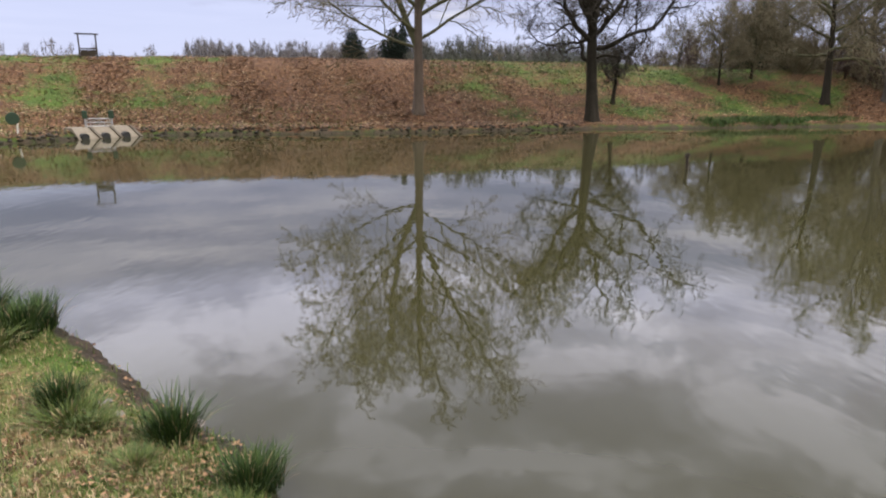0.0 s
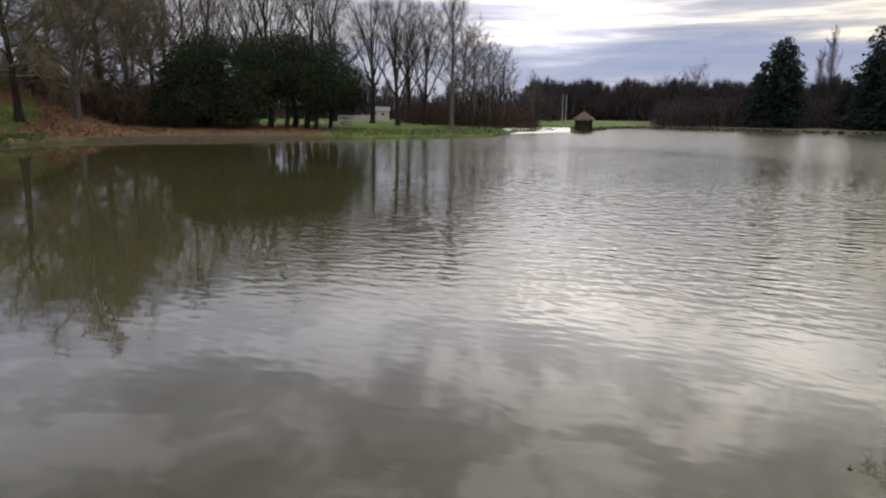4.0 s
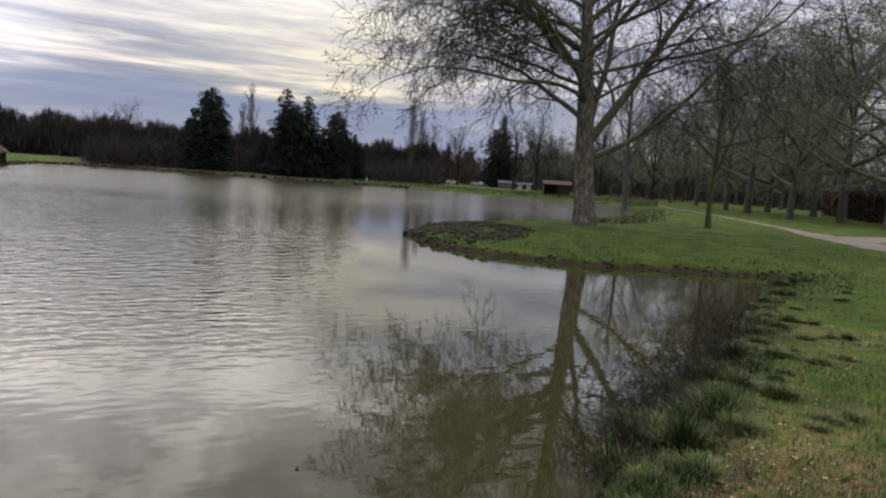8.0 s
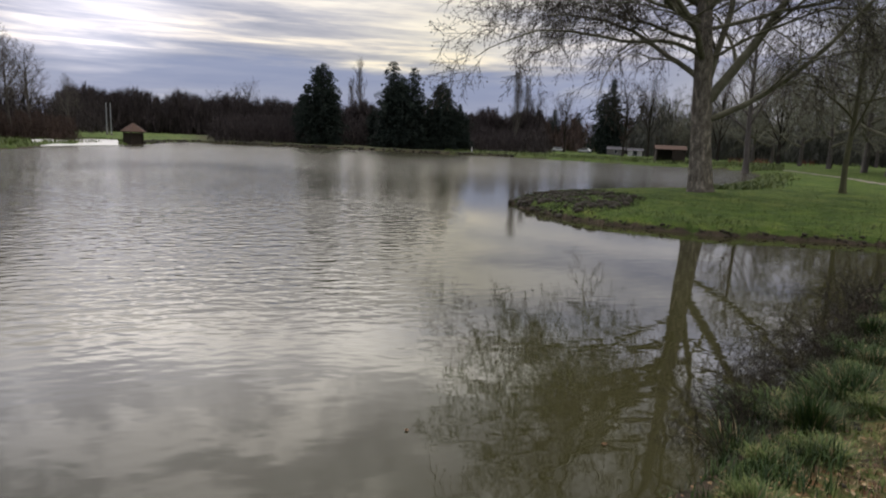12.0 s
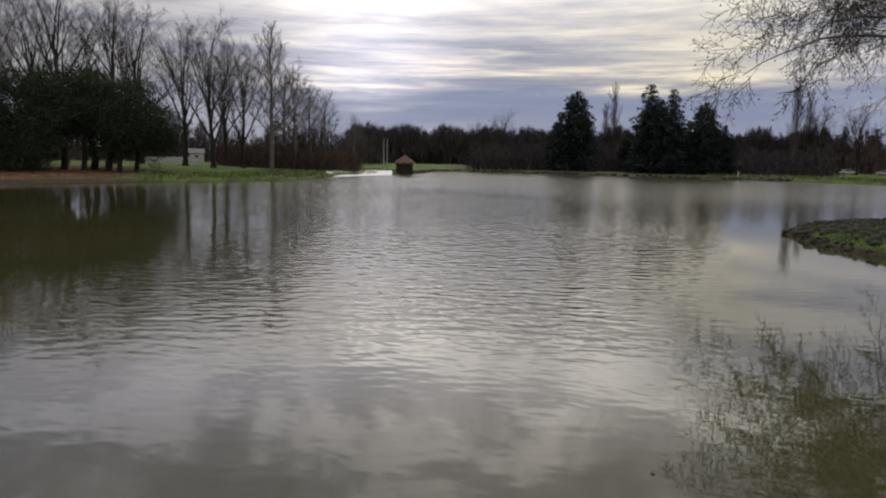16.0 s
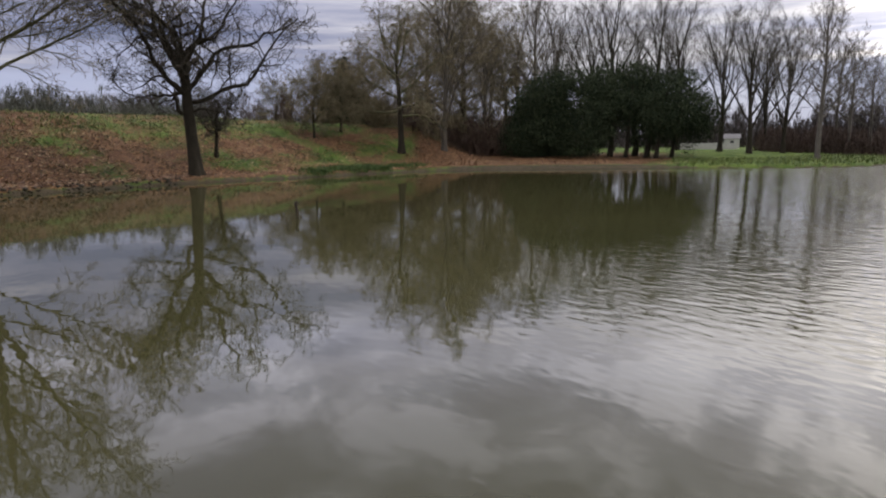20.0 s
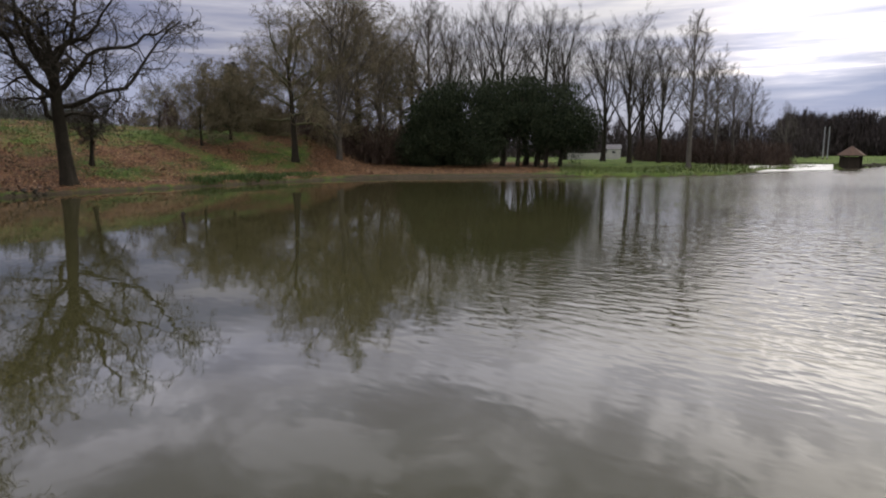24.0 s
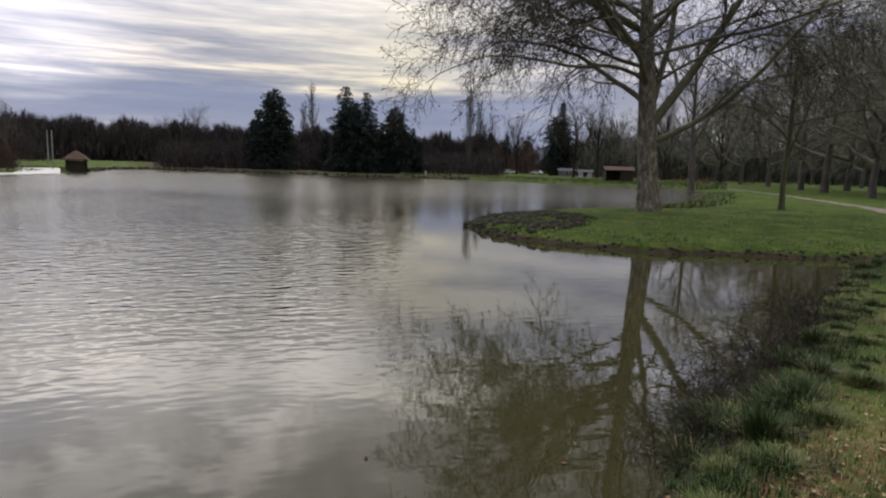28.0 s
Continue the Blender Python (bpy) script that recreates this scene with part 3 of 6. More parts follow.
def grow(rng, length, trunk_r, spec, levels, limbs=None, lean=(0.0, 0.0)):
    """The branches of one tree, level by level: (points, radii, limb numbers) for all branches of a level at once.
    limbs: the main limbs one by one, as height on the trunk, bearing, rise, length, thickness and, where it matters, the arch and the share of crookedness."""
    la = radians(lean[0])
    P0 = np.zeros((1, 3))
    D = unit(np.array([[math.cos(la) * lean[1], math.sin(la) * lean[1], 1.0]]))
    L, R0, limb = np.array([length]), np.array([trunk_r]), np.zeros(1, int)
    bend, sway, out = 0.0, 1.0, []
    for lev in range(levels + 1):
        s = spec[lev]
        n, seg = len(P0), s["seg"]
        pts, rad = np.empty((n, seg + 1, 3)), np.empty((n, seg + 1))
        p, d = P0.copy(), D.copy()
        pts[:, 0], rad[:, 0] = p, R0
        for i in range(seg):
            d = unit(d + rng.normal(0, s["wander"], (n, 3)) * sway + np.array([0, 0, 1.0]) * (s["lift"] + bend))
            p = p + d * (L / seg)[:, None]
            pts[:, i + 1] = p
            rad[:, i + 1] = R0 * (1 - (1 - s["tip"]) * (i + 1) / seg)
        out.append((pts, rad, limb))
        if lev == levels:
            break
        if lev == 0 and limbs:
            hz = np.array([q[0] for q in limbs])
            az, el = np.radians([q[1] for q in limbs]), np.radians([q[2] for q in limbs])
            P0 = np.stack([np.interp(hz, pts[0, :, 2], pts[0, :, c]) for c in range(3)], 1)
            D = np.stack([np.cos(az) * np.cos(el), np.sin(az) * np.cos(el), np.sin(el)], 1)
            L, R0 = np.array([q[3] for q in limbs]), np.array([q[4] for q in limbs])
            limb = np.arange(len(limbs))
            bend = np.array([q[5] if len(q) > 5 else 0.0 for q in limbs])[:, None]
            sway = np.array([q[6] if len(q) > 6 else 1.0 for q in limbs])[:, None]
            continue
        bend, sway = 0.0, 1.0
        kids = s["kids"]
        f = s["start"] + (1 - s["start"]) * (np.arange(kids)[None] + rng.random((n, kids))) / kids
        q = f * seg
        i = np.minimum(q.astype(int), seg - 1)
        w = (q - i)[..., None]
        row = np.arange(n)[:, None]
        a0, a1 = pts[row, i], pts[row, i + 1]
        rr = rad[row, i] + (rad[row, i + 1] - rad[row, i]) * w[..., 0]
        ax = unit(a1 - a0)
        side = np.where(np.abs(ax[..., 2:]) < 0.9, crossed(ax, np.broadcast_to(np.array([0.3, 0.2, 1.0]), ax.shape)), np.array([1.0, 0, 0]))
        side = unit(side - ax * (side * ax).sum(-1, keepdims=True))
        third = crossed(ax, side)
        phi = (np.arange(kids)[None] * 2.4 + rng.uniform(-0.5, 0.5, (n, kids)) + rng.uniform(0, 6.3, (n, 1)))[..., None]
        ang = np.radians(rng.uniform(*s["angle"], (n, kids)))[..., None]
        nd2 = ax * np.cos(ang) + (side * np.cos(phi) + third * np.sin(phi)) * np.sin(ang)
        newL = L[:, None] * s["ratio"] * rng.uniform(0.75, 1.15, (n, kids)) * (1 - s["fade"] * f)
        P0, D = (a0 + (a1 - a0) * w).reshape(-1, 3), nd2.reshape(-1, 3)
        L, R0 = newL.ravel(), (rr * s["thin"]).ravel()
        limb = np.tile(np.arange(kids), n) if lev == 0 else np.repeat(limb, kids)
    return out


def trunk_mesh(p, r, flare, seed, sides=20):
    """A trunk with root spurs at its foot, shallow ribs and lumps."""
    z = np.concatenate([[-0.4, -0.1, 0.0, 0.1, 0.22, 0.38, 0.6, 0.9, 1.3], np.arange(1.8, p[-1, 2], 0.45), [p[-1, 2]]])
    z = z[z <= p[-1, 2]]
    P = np.stack([np.interp(z, p[:, 2], p[:, 0]), np.interp(z, p[:, 2], p[:, 1]), z], 1)
    rad = np.interp(z, p[:, 2], r)
    V, F = tube_set(P[None], rad[None], sides)
    V = V.reshape(len(z), sides, 3)
    th = np.arange(sides)[None] * 2 * np.pi / sides
    zz = z[:, None]
    foot = (flare - 1) * np.exp(-np.maximum(zz, 0) / (1.1 * r[0] + 0.12))
    k = 1 + foot * (1.35 + 1.0 * np.cos(5 * th + seed) + 0.5 * np.cos(3 * th + seed * 2.0))
    k = k + 0.045 * np.sin(2 * th + zz * 0.8 + seed) + 0.035 * np.sin(5 * th + zz * 1.7 + seed) + 0.03 * np.sin(zz * 3.1 + seed + 2 * th)
    V = P[:, None] + (V - P[:, None]) * k[..., None]
    return V.reshape(-1, 3), F


def tree(name, seed, height, trunk_r, spec, levels, mats, label, fork=0.8, flare=1.22, min_r=0.012, fruit=None, limbs=None, lean=(0, 0)):
    """A bare tree: trunk, each main limb, then the finer branchwork and twigs."""
    rng = np.random.default_rng(seed)
    br = grow(rng, height * fork, trunk_r, spec, levels, limbs, lean)
    root = new(name)
    p, r = br[0][0][0], br[0][1][0]
    # foot with root flare, going down into the ground
    part_np("trunk", trunk_mesh(p, r, flare, seed), mats[0], root, smooth=True)
    for q, r in zip(br[1][0], br[1][1]):
        part_np("limb", tube_set(q[None], np.maximum(r, min_r)[None], 9), mats[1], root, smooth=True)
    part_np("branchwork", tube_set(br[2][0], np.maximum(br[2][1], min_r), 5), mats[1], root, smooth=True, kind="stuff")
    fine = [tube_set(q, np.maximum(r, min_r), 3) for q, r, _ in br[3:]]
    base, V, F = 0, [], []
    for v, f in fine:
        V.append(v), F.append(f + base)
        base += len(v)
    part_np("twig_mass", (np.concatenate(V), np.concatenate(F)), mats[2], root, kind="stuff")
    if fruit:
        size, chance, mat = fruit
        tips = br[-1][0][:, -1]
        tips = tips[rng.random(len(tips)) < chance]
        n = len(tips)
        c = tips - np.stack([np.zeros(n), np.zeros(n), size * rng.uniform(1.5, 5, n)], 1)
        shape = np.array([(1, 0, 0), (-1, 0, 0), (0, 1, 0), (0, -1, 0), (0, 0, 1.2), (0, 0, -1.2)]) * size
        V = (c[:, None] + shape[None]).reshape(-1, 3)
        tri = np.array([(0, 2, 4), (2, 1, 4), (1, 3, 4), (3, 0, 4), (2, 0, 5), (1, 2, 5), (3, 1, 5), (0, 3, 5)])
        part_np("seed_mass", (V, (tri[None] + (np.arange(n) * 6)[:, None, None]).reshape(-1, 3)), mat, root, kind="stuff")
    return tagged(root, label, "tree")


def put(ob, yaw, dist, turn=0.0, scale=1.0, z=None):
    x, y = polar(yaw, dist)
    ob.location = (x, y, ground_z(x, y) if z is None else z)
    ob.rotation_euler = (0, 0, radians(turn))
    ob.scale = (scale,) * 3
    return ob


def again(ob, yaw, dist, turn=0.0, scale=1.0, label=""):
    x, y = polar(yaw, dist)
    c = copy_thing(ob, pose(x, y, ground_z(x, y), 0, 0, turn))
    c.scale = (scale, scale, scale * (ob.scale.z / ob.scale.x))
    if label:
        c["label"] = label
    return c


def S(seg, wander, lift, tip, kids, start, angle, ratio, fade, thin):
    return dict(seg=seg, wander=wander, lift=lift, tip=tip, kids=kids, start=start, angle=angle, ratio=ratio, fade=fade, thin=thin)


PLANE = [S(7, 0.02, 0.02, 0.24, 9, 0.3, (38, 68), 0.62, 0.30, 0.60), S(14, 0.13, 0.012, 0.14, 12, 0.14, (30, 66), 0.38, 0.28, 0.46),
         S(6, 0.17, -0.07, 0.22, 9, 0.12, (28, 62), 0.50, 0.35, 0.48), S(4, 0.15, -0.12, 0.35, 8, 0.12, (25, 60), 0.52, 0.3, 0.55), S(2, 0.2, -0.14, 0.5, 0, 0, (25, 60), 0.5, 0.3, 0.6)]
PLANE_UP = [S(7, 0.02, 0.02, 0.40, 9, 0.3, (38, 68), 0.62, 0.30, 0.60), S(9, 0.09, 0.025, 0.12, 16, 0.12, (28, 58), 0.42, 0.40, 0.46),
            S(6, 0.12, 0.01, 0.25, 10, 0.12, (28, 58), 0.46, 0.35, 0.48), S(4, 0.15, -0.02, 0.4, 6, 0.12, (25, 60), 0.52, 0.3, 0.6), S(3, 0.2, -0.05, 0.5, 0, 0, (25, 60), 0.5, 0.3, 0.6)]
UPRIGHT = [S(8, 0.025, 0.08, 0.25, 13, 0.28, (28, 54), 0.60, 0.40, 0.44), S(9, 0.07, 0.03, 0.15, 8, 0.22, (18, 42), 0.62, 0.60, 0.5),
           S(6, 0.09, 0.03, 0.3, 6, 0.2, (16, 38), 0.58, 0.55, 0.55), S(3, 0.10, 0.03, 0.4, 6, 0.15, (18, 45), 0.52, 0.45, 0.6), S(1, 0.1, 0.02, 0.4, 0, 0, (20, 50), 0.5, 0.3, 0.6)]
OAKISH = [S(5, 0.02, 0.03, 0.60, 9, 0.42, (40, 80), 0.75, 0.25, 0.62), S(12, 0.30, 0.05, 0.22, 13, 0.15, (40, 80), 0.42, 0.3, 0.52),
          S(8, 0.32, 0.04, 0.3, 8, 0.15, (38, 78), 0.46, 0.3, 0.58), S(5, 0.30, 0.02, 0.4, 5, 0.15, (35, 75), 0.5, 0.3, 0.6), S(3, 0.3, 0, 0.5, 0, 0, (25, 60), 0.5, 0.3, 0.6)]
SHAGGY = [S(6, 0.03, 0.04, 0.3, 21, 0.13, (45, 85), 0.46, 0.35, 0.46), S(8, 0.17, 0.0, 0.2, 12, 0.15, (32, 66), 0.50, 0.4, 0.5),
          S(5, 0.2, -0.04, 0.3, 8, 0.12, (30, 66), 0.55, 0.4, 0.55), S(3, 0.22, -0.09, 0.4, 6, 0.12, (30, 70), 0.58, 0.4, 0.6), S(1, 0.25, -0.12, 0.5, 0, 0, (25, 60), 0.5, 0.3, 0.6)]
PARK = [S(6, 0.03, 0.04, 0.35, 12, 0.26, (34, 70), 0.62, 0.35, 0.50), S(8, 0.14, 0.03, 0.18, 9, 0.18, (26, 56), 0.54, 0.45, 0.48),
        S(5, 0.16, 0.0, 0.3, 7, 0.15, (26, 58), 0.55, 0.4, 0.55), S(3, 0.18, -0.03, 0.4, 5, 0.12, (28, 60), 0.55, 0.35, 0.6), S(1, 0.25, -0.03, 0.5, 0, 0, (25, 60), 0.5, 0.3, 0.6)]



def facing(yaw, bearing):
    """A bearing seen from the onlooker (0 right, 90 away, 180 left, 270 towards) as a world bearing for a tree at that yaw."""
    return yaw + bearing


def given(yaw, rows):
    return [(h, facing(yaw, b), *rest) for h, b, *rest in rows]


plane_near = tree("plane_tree", 5, 18.0, 0.43, PLANE, 4, (BARK_PLANE, BARK_LIMB, TWIG_BROWN), "large bare plane tree with mottled bark on the grassy spit", fork=0.80, flare=1.16, lean=(facing(-105.9, 180), 0.09),
                  fruit=(0.034, 0.15, TWIG_BROWN), min_r=0.0078, limbs=given(-105.9, [
                      (3.2, 2, 57, 13.0, 0.20, 0.02, 0.4), (2.65, 1, 29, 11.5, 0.125, -0.006, 0.35), (3.7, 20, 82, 11.5, 0.15), (5.9, 178, 46, 10.6, 0.18, 0.0, 0.5), (4.2, 176, 42, 8.2, 0.115, -0.075, 0.5), (6.1, 5, 12, 11.5, 0.085, 0.01),
                      (4.9, 262, 35, 10.0, 0.12, -0.02), (5.3, 95, 40, 11.0, 0.13), (6.3, 222, 34, 9.8, 0.11, -0.02), (6.7, 318, 36, 10.0, 0.11), (6.9, 145, 36, 9.8, 0.11), (7.3, 190, 28, 9.4, 0.085, -0.03),
                      (7.7, 176, 27, 9.0, 0.095, -0.02), (8.1, 8, 44, 9.5, 0.12), (8.5, 0, 60, 8.5, 0.12), (9.3, 80, 45, 8.0, 0.10), (10.1, 170, 48, 6.1, 0.10), (11, 20, 52, 7.0, 0.09),
                      (5.1, 202, 31, 9.4, 0.085, -0.03), (5.6, 163, 30, 9.0, 0.085, -0.03), (6.5, 183, 24, 9.0, 0.08, -0.04), (8.7, 200, 30, 8.2, 0.08, -0.03), (9.6, 150, 40, 7.4, 0.08), (7, 178, 40, 9.4, 0.09, -0.03),
                      (5, 20, 30, 9.0, 0.07, -0.02), (7.4, 345, 30, 10.0, 0.085)]))
put(plane_near, -105.9, 27.0)
plane_far = tree("plane_tree", 11, 16.5, 0.27, PLANE_UP, 4, (BARK_BROWN, BARK_MOSS, TWIG_OLIVE), "bare plane tree at the foot of the leafy dike", fork=0.85, min_r=0.012, limbs=given(20, [
    (3.4, 172, 72, 12.0, 0.19), (3.4, 170, 22, 9.5, 0.09), (3.8, 8, 24, 9.0, 0.09), (4.2, 200, 30, 9.0, 0.09), (5.0, 10, 34, 9.0, 0.11), (5.4, 190, 36, 9.0, 0.11), (5.2, 350, 62, 10.0, 0.15), (6.4, 270, 42, 7.0, 0.10), (6.8, 90, 42, 7.0, 0.10),
    (7.4, 0, 42, 7.5, 0.10), (7.8, 180, 44, 7.5, 0.10), (8.8, 215, 42, 6.5, 0.09), (9.5, 20, 45, 6.5, 0.09), (10.6, 160, 50, 5.0, 0.07), (11.4, 330, 50, 5.0, 0.07)]))
put(plane_far, 20.0, 35.0)
oak = tree("oak_tree", 8, 12.5, 0.345, OAKISH, 4, (BARK_DARK, BARK_DARK, TWIG_BROWN), "bare crooked oak on the grassy bank", fork=0.52, flare=1.26, min_r=0.010, limbs=given(4.9, [
    (3.1, 174, 4, 7.5, 0.12), (3.9, 8, -6, 8.0, 0.13), (4.2, 188, 38, 7.5, 0.15), (4.5, 15, 40, 7.5, 0.15), (4.8, 165, 58, 7.5, 0.15), (4.9, 270, 30, 6.0, 0.12), (5.2, 90, 35, 6.0, 0.12), (3.6, 350, -4, 4.5, 0.07), (4.4, 180, 2, 5.5, 0.08),
    (5.2, 350, 60, 7.0, 0.14), (5.6, 200, 66, 6.5, 0.13), (5.9, 40, 70, 6.5, 0.13), (6.1, 140, 68, 6.0, 0.12), (6.3, 300, 55, 5.5, 0.11)]))
put(oak, 4.9, 37.5)
small_oak = again(oak, 3.2, 42.0, 130, 0.36, "young bare tree behind the oak")


def fan(h, n, low, high, el0, el1, ln0, ln1, th0, th1, turn=0.0):
    """Main limbs that leave the trunk one after another, steeper and shorter towards the top."""
    rows = []
    for k in range(n):
        f = k / (n - 1)
        rows.append((h * (low + (high - low) * f), turn + k * 137.5, el0 + (el1 - el0) * f + 5 * math.sin(k * 2.1), h * (ln0 + (ln1 - ln0) * f) * (1 + 0.12 * math.sin(k * 1.3)), th0 + (th1 - th0) * f))
    return rows


lichen = tree("lichen_tree", 31, 12.5, 0.26, SHAGGY, 4, (BARK_DARK, BARK_MOSS, TWIG_OLIVE), "round-headed bare tree with a dark trunk and dense lichened twigs", fork=0.62, min_r=0.0085,
              limbs=fan(12.5, 14, 0.22, 0.58, 10, 70, 0.36, 0.38, 0.11, 0.08))
shaggy = tree("lichen_tree", 33, 16.5, 0.22, SHAGGY, 4, (BARK_GREY, BARK_GREY, TWIG_OLIVE), "tall pale-stemmed tree with hanging lichened twigs", fork=0.8, min_r=0.0085,
              limbs=fan(16.5, 15, 0.06, 0.70, 66, 60, 0.50, 0.30, 0.13, 0.08, 40))
put(lichen, -12.6, 50.0)
put(shaggy, -16.4, 55.0, 100)
again(shaggy, -20.2, 63, 200, 0.95), again(lichen, -14.9, 66, 300, 1.15, "dense lichened tree behind the dike"), again(lichen, -18.2, 66, 120, 1.2, "dense lichened tree behind the dike"), again(lichen, -22.0, 69, 20, 1.1, "dense lichened tree behind the dike")
tall = tree("bare_tree", 21, 14.5, 0.24, UPRIGHT, 4, (BARK_GREY, BARK_GREY, TWIG_GREY), "tall bare tree with an oval twiggy crown by the water", fork=0.86, min_r=0.006, limbs=fan(14.5, 22, 0.24, 0.80, 36, 66, 0.36, 0.20, 0.07, 0.05))
put(tall, -46.6, 58.0, 0, 0.87)
tall2 = tree("bare_tree", 22, 16.0, 0.26, UPRIGHT, 4, (BARK_DARK, BARK_DARK, TWIG_BROWN), "tall dark bare tree with fanned steep branches", fork=0.62, min_r=0.0065, limbs=fan(16.0, 11, 0.14, 0.56, 52, 76, 0.52, 0.38, 0.12, 0.08))
again(tall, -109.25, 68, 60, 1.2, "tall bare tree with a pale straight stem at the inlet")
put(tall2, -41.8, 66.0, 0, 0.92)
broad = tree("park_tree", 41, 12.0, 0.21, PARK, 4, (BARK_GREY, BARK_LIMB, TWIG_LICHEN), "spreading bare park tree with greenish bark on the lawn", fork=0.62, flare=1.09, min_r=0.010, limbs=fan(12.0, 14, 0.17, 0.58, 14, 72, 0.46, 0.44, 0.13, 0.09))
put(broad, -122.0, 60.0, 0, 1.3)
for yaw, d, turn, sc in ((-39.6, 72, 90, 0.95), (-44.2, 70, 200, 0.85), (-31, 80, 10, 1.35), (-34.5, 82, 120, 1.25), (-36.3, 84, 60, 1.2), (-29, 84, 200, 1.2), (-26.0, 76, 230, 1.15), (-23.0, 74, 33, 1.05), (-42.8, 76, 70, 0.9),
                         (-67, 160, 0, 0.85), (-64.5, 165, 70, 0.7), (-92, 150, 40, 0.9), (-94.5, 140, 10, 0.85), (-99.5, 120, 140, 0.9), (-101.5, 125, 20, 0.95), (-107, 120, 60, 1.0), (-111.5, 105, 260, 1.0)):
    again(tall2, yaw, d, turn, sc)
for yaw, d, turn, sc in ((-48.6, 74, 33, 0.72), (-49.9, 78, 133, 0.68), (-51.2, 76, 99, 0.62), (-47.6, 80, 210, 0.8), (-53.7, 96, 150, 0.5), (-9, 70, 40, 0.6), (-5.5, 75, 80, 0.55), (-24.5, 70, 170, 1.2), (-18, 72, 10, 1.2)):
    again(tall, yaw, d, turn, sc)
young = tree("young_tree", 43, 9.5, 0.13, PARK, 4, (BARK_MOSS, BARK_MOSS, TWIG_LICHEN), "young bare tree with a slim mossy stem on the lawn", fork=0.8, min_r=0.007)
put(young, -116.1, 33.0)
again(young, -121.8, 70, 50, 0.8, "slim bare sapling on the lawn")
for yaw, d, turn, sc in ((-118.9, 70, 20, 1.3), (-120.4, 86, 80, 1.35), (-117.3, 80, 140, 1.3), (-115.0, 92, 200, 1.3), (-125.5, 64, 260, 1.35), (-123.6, 80, 310, 1.35), (-128.5, 56, 45, 1.3), (-113.0, 104, 100, 1.3),
                         (-121.3, 110, 10, 1.2), (-130.5, 74, 120, 1.3), (-111.0, 120, 70, 1.3), (-105.5, 128, 70, 1.1), (-103, 135, 170, 1.1), (-118.0, 130, 220, 1.2), (-124.4, 120, 130, 1.2), (-109.6, 112, 30, 1.2)):
    again(broad, yaw, d, turn, sc * (1.22 if d < 88 else 1.0))
SLENDER = [S(9, 0.015, 0.1, 0.15, 40, 0.12, (16, 34), 0.27, 0.45, 0.4), S(4, 0.05, 0.15, 0.25, 8, 0.15, (15, 35), 0.45, 0.3, 0.5), S(3, 0.08, 0.1, 0.4, 5, 0.1, (15, 35), 0.5, 0.3, 0.6), S(2, 0.1, 0.1, 0.4, 0, 0, (15, 40), 0.5, 0.3, 0.6)]
poplar = tree("poplar", 51, 18.0, 0.22, SLENDER, 3, (BARK_GREY, BARK_GREY, TWIG_BROWN), "slender bare poplar behind the far shore", fork=0.97, min_r=0.016)
put(poplar, -76.4, 160)
again(poplar, -75.7, 165, 40, 0.8), again(poplar, -90.2, 140, 90, 0.95), again(poplar, -91.0, 150, 140, 0.85)


def leaf_cloud(rng, centres, radii, n, size, shell=0.55, droop=0.0):
    """Small leaf sprays through a set of rounded masses."""
    centres, radii = np.array(centres, float), np.array(radii, float)
    w = (radii.prod(1)) ** (2 / 3)
    idx = rng.choice(len(centres), n, p=w / w.sum())
    d = rng.normal(size=(n, 3))
    d /= np.linalg.norm(d, axis=1)[:, None]
    rr = shell + (1 - shell) * rng.random(n) ** 0.6
    lump = np.sin(d[:, 0] * 7 + idx * 1.7) * np.cos(d[:, 2] * 6 + idx) + 0.6 * np.sin(d[:, 1] * 13 + idx * 2.1) * np.cos(d[:, 2] * 15)
    rr *= 1 + 0.13 * lump + rng.exponential(0.035, n)
    c = centres[idx] + d * rr[:, None] * radii[idx]
    keep = c[:, 2] > 0.1
    c, d = c[keep], d[keep]
    n = len(c)
    a = rng.normal(size=(n, 3)) * 0.8 + d * 0.9 - np.array([0, 0, droop])
    a /= np.linalg.norm(a, axis=1)[:, None]
    b = np.cross(a, rng.normal(size=(n, 3)))
    b /= np.linalg.norm(b, axis=1)[:, None]
    s = size * rng.uniform(0.5, 1.5, n)[:, None]
    V = np.stack([c - a * s * 0.5, c + b * s * 0.28, c + a * s * 0.9, c - b * s * 0.28], 1).reshape(-1, 3)
    return V, np.arange(4 * n).reshape(-1, 4)


